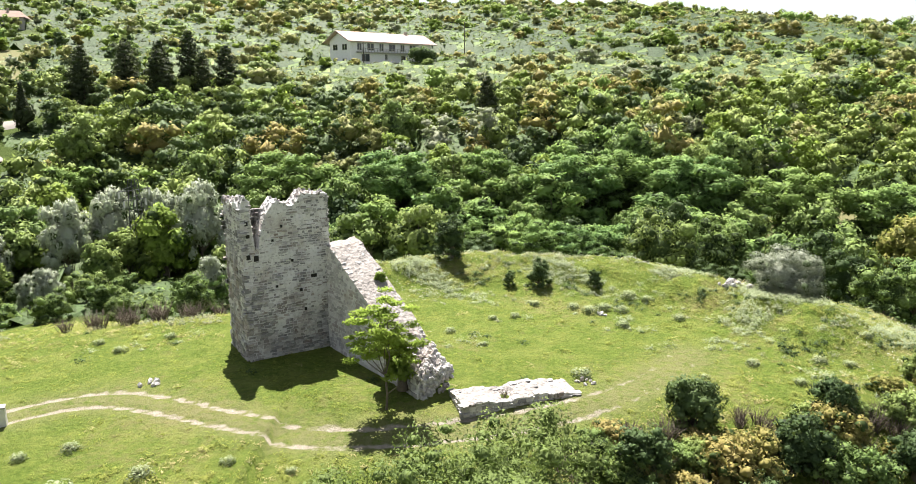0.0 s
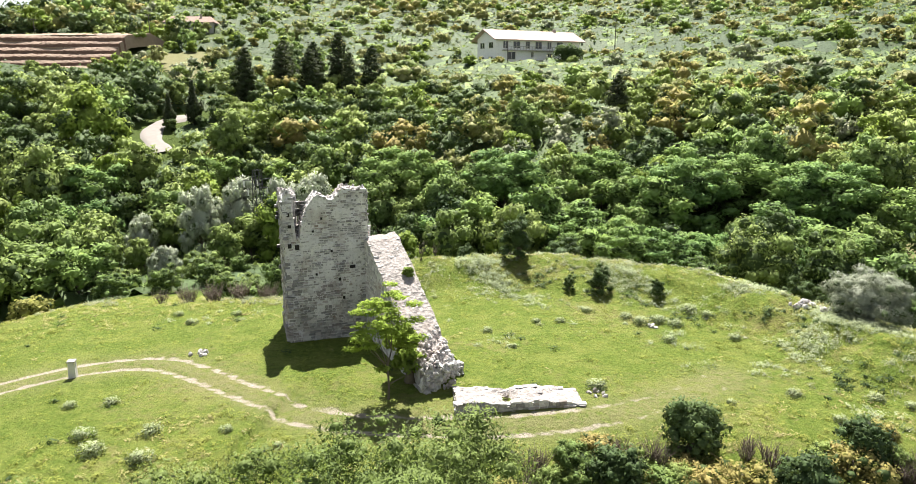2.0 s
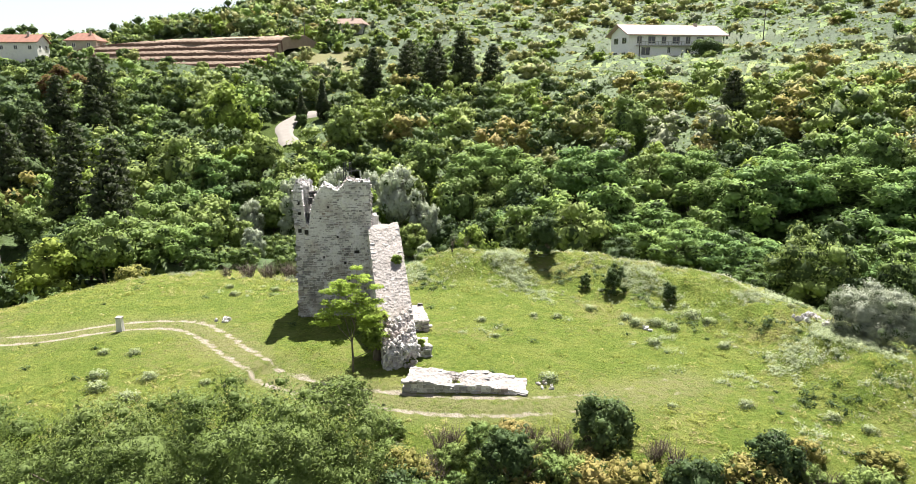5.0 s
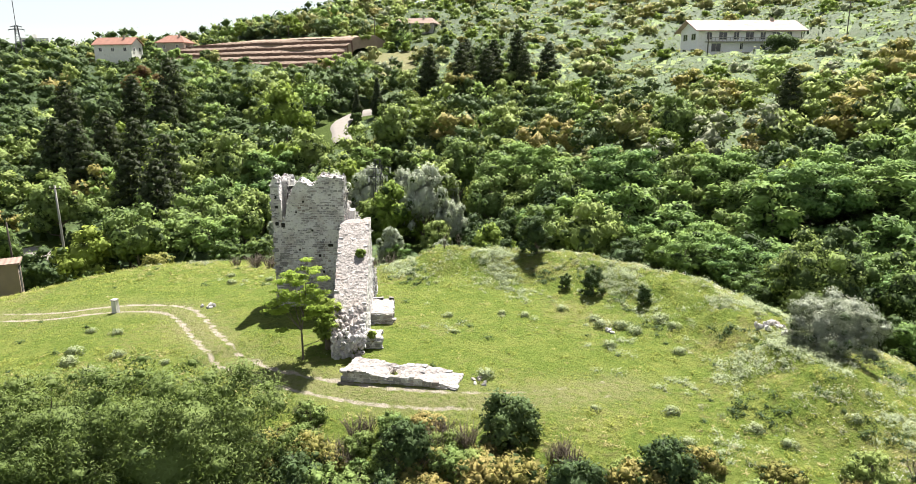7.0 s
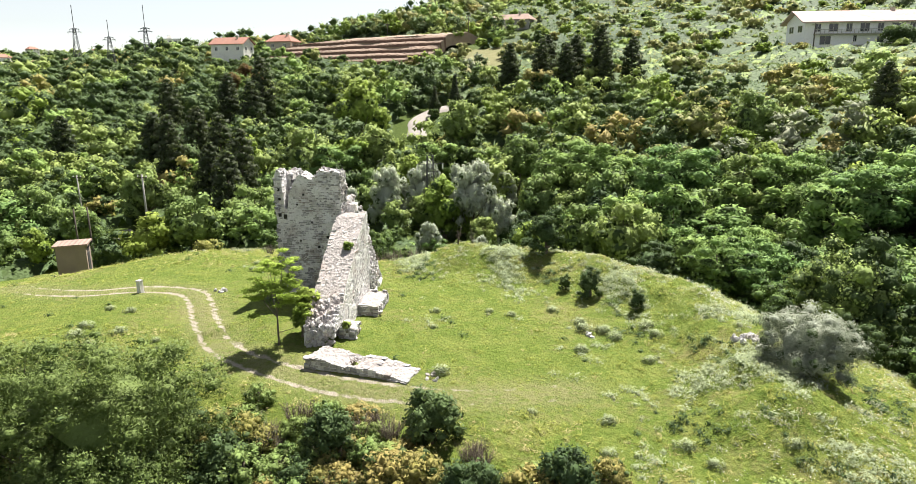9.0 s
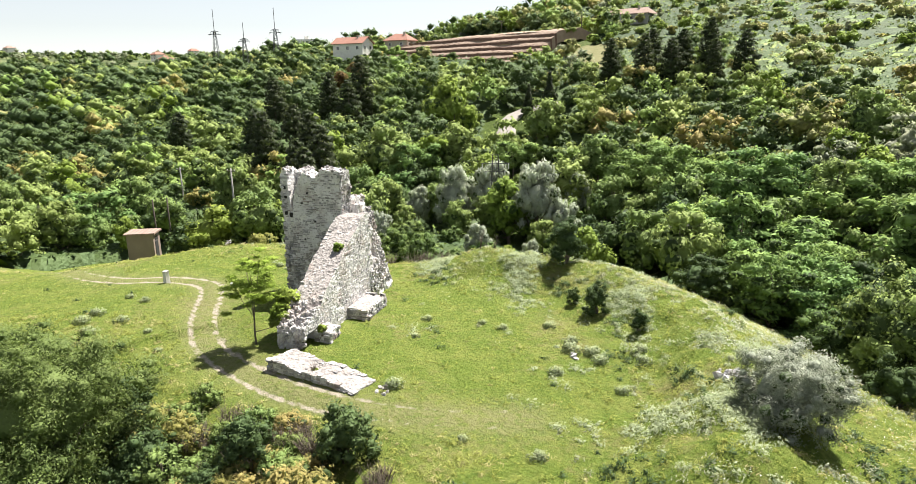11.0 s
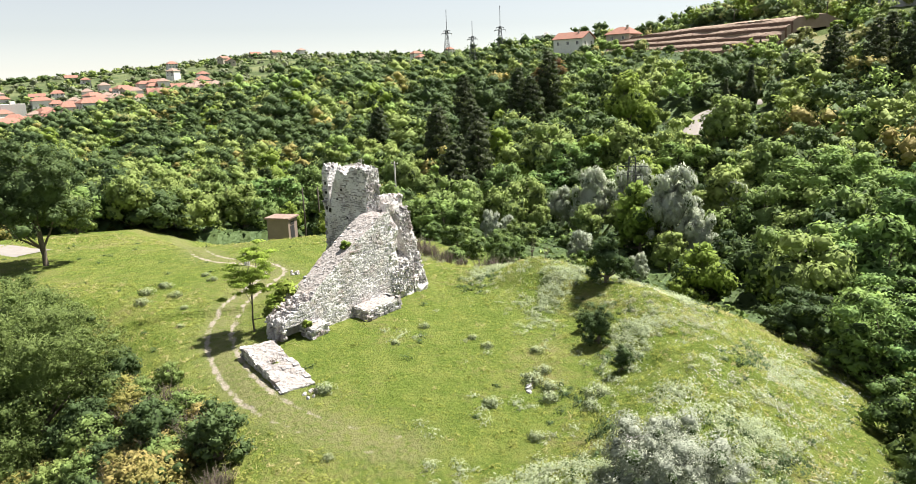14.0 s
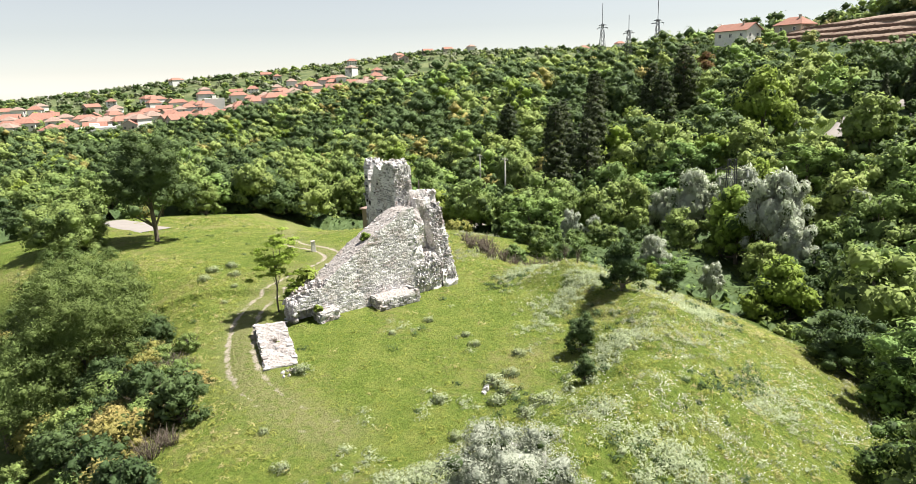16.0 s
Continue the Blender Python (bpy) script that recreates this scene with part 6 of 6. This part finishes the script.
plant("shrub", near_scrub["scrub_c"], 17.0, 28.3, "tall dark green shrub at the meadow's lower edge", "shrub", "slope shrubs", size=1.0, spin=90, sink=0.15)
for _ in range(95):
    i = rs.randrange(2, len(EDGE) - 1)
    t, off = rs.random(), rs.uniform(-2.0, 2.2)
    x, y = EDGE[i][0] + t * (EDGE[i + 1][0] - EDGE[i][0]) + off * 0.45, EDGE[i][1] + t * (EDGE[i + 1][1] - EDGE[i][1]) - off * 0.9
    k = rs.choice(("scrub_a", "scrub_b", "twig"))
    if k == "twig":
        twig_thing(TWIGS[i % 3], x, y, rs.uniform(0.5, 0.9), "bare brown thicket of dry stems on the slope", "dry thickets")
    else:
        plant("shrub", near_scrub[k], x, y, "low straggling shrub in the tangle below the meadow", "shrub", "slope shrubs", size=rs.uniform(0.4, 0.8), spin=rs.uniform(0, 360), sink=0.15, stretch=rs.uniform(0.6, 1.1))
for x, y, s in ((-21, 41.5, 1.0), (-19.5, 42.5, 1.1), (-23, 41.5, 0.9), (-17.5, 43.2, 0.9), (-25, 41, 0.8), (-20, 43.2, 1.1), (-18.4, 44.2, 1.0), (-22, 42.8, 1.1), (-16.5, 45, 1.0), (-15.2, 46.2, 0.9), (-24, 42.4, 0.9), (-13.5, 48.5, 1.0), (-14.5, 47.2, 1.1)):
    twig_thing(TWIGS[int(s * 10) % 3], x, y, s, "bare brown thicket of dry stems on the slope", "dry thickets")
# plants that root in the masonry
weed = new("dry_weed")
mesh_part("thicket", TWIGS[0], weed)
weed.matrix_world = LOW @ pose(2.4, 0.9, 0.1) @ Matrix.Scale(0.28, 4)
tagged(weed, "dark withered weed in the low wall's broken top", "plant")
P = lambda u, v, z: RUIN @ Vector((u, -v, z))
tuft = tree_meshes(83, 1.0, 0.7, 0.0, 14, 700, 0.1, LEAF_BRIGHT, lump=0.45, cored=False)
for u, v, s, lab in ((5.75, 4.3, 0.75, "small yellow-green plant rooted on the wall head"), (4.15, 7.6, 1.9, "leafy green plant growing over the wall's edge"), (4.1, 8.6, 1.6, "leafy green plant growing over the wall's edge"), (6.5, 8.4, 0.6, "small yellow-green plant rooted on the stub")):
    p = P(u, v, 0.82 if u > 6.2 else curtain_top(max(u, 4.3), v) - (0.1 if u > 5 else 0.7))
    plant("wall_plant", tuft, p.x, p.y, lab, "plant", "wall plants", size=s, z=p.z - 0.05)

# ---- meadow growth ----
mg = np.random.default_rng(31)
worm = tree_meshes(90, 0.85, 0.42, 0.0, 12, 420, 0.04, LEAF_WORM, lump=0.5, flat=0.5, aspect=3.0, trunk=0.015, cored=False)


def wormwood(x, y, s):
    plant("wormwood_tuft", worm, x, y, "grey-green wormwood tuft growing in the meadow", "plant", "wormwood tufts", size=s, spin=x * 91, sink=0.02)


for x, y, s in ((6.3, 32.3, 1.2), (2.2, 40.8, 0.7), (10.1, 39.5, 1.0), (13.8, 40.3, 0.9), (8.6, 42.0, 1.3), (9.6, 42.6, 1.2), (7.6, 42.9, 1.0), (10.6, 42.1, 1.1), (5.2, 43.5, 0.9), (3.6, 41.2, 0.8),
                (15.5, 33.5, 0.9), (19.0, 33.6, 1.0), (20.5, 33.2, 0.8), (17.0, 31.2, 0.8), (12.5, 32.0, 0.6), (1.5, 36.5, 0.6), (-0.5, 38.5, 0.8), (22.5, 35.5, 0.8), (-12.0, 23.0, 1.1), (-14.5, 22.0, 1.2), (-13.2, 21.0, 1.3),
                (-10.9, 21.0, 1.2), (-17.5, 24.5, 0.8), (-9, 24, 0.7), (-15.8, 25.1, 0.9), (-6.5, 24.0, 0.6), (-19, 36, 0.9), (-21, 37.5, 0.8), (-17, 38, 0.8), (11.5, 44.0, 1.3), (12.6, 43.2, 1.0)):
    wormwood(x, y, s)


def scatter(name, count, where, quads, size, spread, tall, mat, label, flat=0.25, aspect=2.5):
    """Low growth as one mesh: clumps of small leaf sprays wherever where(x, y) is above chance."""
    x, y = mg.uniform(-45, 32, count * 40), mg.uniform(2, 63, count * 40)
    keep = np.flatnonzero(mg.random(len(x)) < where(x, y))[:count]
    x, y = x[keep], y[keep]
    lists = []
    for x, y, z, s in zip(x.tolist(), y.tolist(), height(x, y).tolist(), mg.uniform(0.5, 1.4, len(x)).tolist()):
        lists.append(leaf_cloud(mg, [(x, y, z + tall * s * 0.35, spread * s, spread * s, tall * s)], quads, size * (0.7 + 0.3 * s), flat, aspect, 0.9, plain=True))
    V, O = np.concatenate([l[0] for l in lists]), np.concatenate([l[2] for l in lists])
    return tagged(new(name, leaf_mesh(name, [(V, np.arange(len(V)).reshape(-1, 3), 0, O * 0.4 + np.array([0, 0, 0.6]))], [mat])), label, "grass", kind="stuff")


edge_d = lambda x, y: seg_dist(x, y, PLATEAU, True)
on = lambda x, y: (inside(x, y, PLATEAU) | (edge_d(x, y) < np.where(y > 34, 7.0, 2.5))).astype(float)
crest_d = lambda x, y: seg_dist(x, y, CREST)
clear = lambda x, y: seg_dist(x, y, TRACK_A) > 1.3
patchy = lambda x, y, s, seed: np.maximum(0.0, waves(x, y, s, seed))
GRASS = leaf_material("grass_blade", (0.13, 0.165, 0.03), (0.25, 0.28, 0.06), (0.3, 0.3, 0.09), 0.35, 0.1, 0.8)
STRAW = leaf_material("straw_blade", (0.3, 0.26, 0.12), (0.45, 0.4, 0.2), (0.38, 0.33, 0.16), 0.25, 0.15, 0.8)
PETAL = leaf_material("white_petal", (0.6, 0.6, 0.55), (0.75, 0.75, 0.7), (0.7, 0.7, 0.62), 0.2, 0.1, 0.8)
inner_bank = lambda x, y: np.exp(-((crest_d(x, y) - 3.4) / 1.5) ** 2) * inside(x, y, PLATEAU)
scatter("rim_wormwood", 2300, lambda x, y: on(x, y) * (0.9 * np.exp(-(crest_d(x, y) / 4.6) ** 2) * (0.02 + 1.6 * patchy(x, y, 1.5, 4) ** 1.8) + 0.03 * patchy(x, y, 3, 1) * (y > 36)), 60, 0.05, 0.4, 0.2, LEAF_WORM, "grey-green wormwood covering the rim of the meadow", 0.4, 3.0)
scatter("pale_herbs", 800, lambda x, y: on(x, y) * (0.5 * (edge_d(x, y) < 7) * (y > 40) * patchy(x, y, 2.1, 11) + 0.4 * np.exp(-(crest_d(x, y) / 5.5) ** 2) * patchy(x, y, 0.9, 2)), 40, 0.04, 0.35, 0.2, LEAF_GREY, "pale grey-green herbs and thistles on the bank", 0.3, 4.0)
scatter("meadow_grass", 6500, lambda x, y: on(x, y) * clear(x, y) * (0.3 + 0.7 * patchy(x, y, 1.7, 6)), 12, 0.035, 0.22, 0.05, GRASS, "short green meadow grass", 0.7, 5.0)
scatter("tall_grass", 3000, lambda x, y: on(x, y) * clear(x, y) * (0.06 + 0.8 * np.exp(-(crest_d(x, y) / 4.5) ** 2) + 0.6 * (edge_d(x, y) < 6)), 26, 0.04, 0.32, 0.14, GRASS, "rank green grass and weeds on the rim", 0.4, 6.0)
scatter("dry_grass", 1900, lambda x, y: on(x, y) * clear(x, y) * (0.03 + 0.6 * (edge_d(x, y) < 6) + 0.5 * np.exp(-(crest_d(x, y) / 4) ** 2) * patchy(x, y, 2.4, 8)), 20, 0.035, 0.3, 0.12, STRAW, "dry straw-coloured grass along the slope", 0.4, 6.0)
scatter("dark_weeds", 1200, lambda x, y: on(x, y) * clear(x, y) * (0.004 + 0.9 * inner_bank(x, y) * patchy(x, y, 1.3, 9)), 56, 0.06, 0.34, 0.2, LEAF_DARK, "dark green weeds on the inner bank")
flower = lambda x, y: sum(np.exp(-((x - a) ** 2 + (y - b) ** 2) / r ** 2) for a, b, r in ((12.5, 49.5, 2.6), (16.5, 51, 2.0), (8, 56, 2.5), (-4, 46.5, 2.5), (24, 47.5, 2.2), (26.5, 40, 2.4), (20, 52, 2.0), (24, 32, 3.0), (2.5, 51.5, 2.0), (14.7, 47.4, 2.0), (14.0, 51.2, 2.2), (6.7, 59.0, 2.2), (9.5, 58.5, 2.4), (4.5, 55.0, 1.6))) * (0.15 + patchy(x, y, 0.7, 3.0)) + 0.0006
scatter("white_flowers", 3600, lambda x, y: on(x, y) * flower(x, y), 5, 0.05, 0.3, 0.14, PETAL, "small white meadow flowers", 0.7, 1.0)


def rubble_heap(x, y, n, spread, size, label):
    root = new("rubble_heap")
    root.matrix_world = pose(x, y, at(x, y))
    r = random.Random(int(x * 10))
    for _ in range(n):
        a, d = r.uniform(0, 6.28), spread * math.sqrt(r.random())
        px, py = x + math.cos(a) * d, y + math.sin(a) * d * 0.6
        ob = new("stone", LUMP_MESH[r.randrange(len(LUMP_MESH))])
        ob.parent, ob.matrix_parent_inverse = root, root.matrix_world.inverted()
        s = size * r.uniform(0.5, 1.3)
        ob.matrix_basis = Matrix.Translation((px, py, at(px, py) + 0.1 * s + 0.25 * max(0, 1 - d / spread) * r.random())) @ Euler((r.uniform(0, 6), r.uniform(0, 6), r.uniform(0, 6))).to_matrix().to_4x4() @ Matrix.Diagonal((s * 1.3, s, s * 0.8, 1))
    return tagged(root, label, "stones", "rubble heaps")


rubble_heap(18.2, 42.6, 26, 1.2, 0.4, "heap of pinkish grey stones beside the silver bush")
rubble_heap(9.0, 41.6, 4, 0.5, 0.3, "few pale stones lying in the meadow grass")
rubble_heap(-15.2, 31.2, 7, 0.6, 0.3, "few pale stones lying beside the track")
rubble_heap(6.3, 31.6, 9, 0.5, 0.22, "loose stones fallen from the low wall's end")
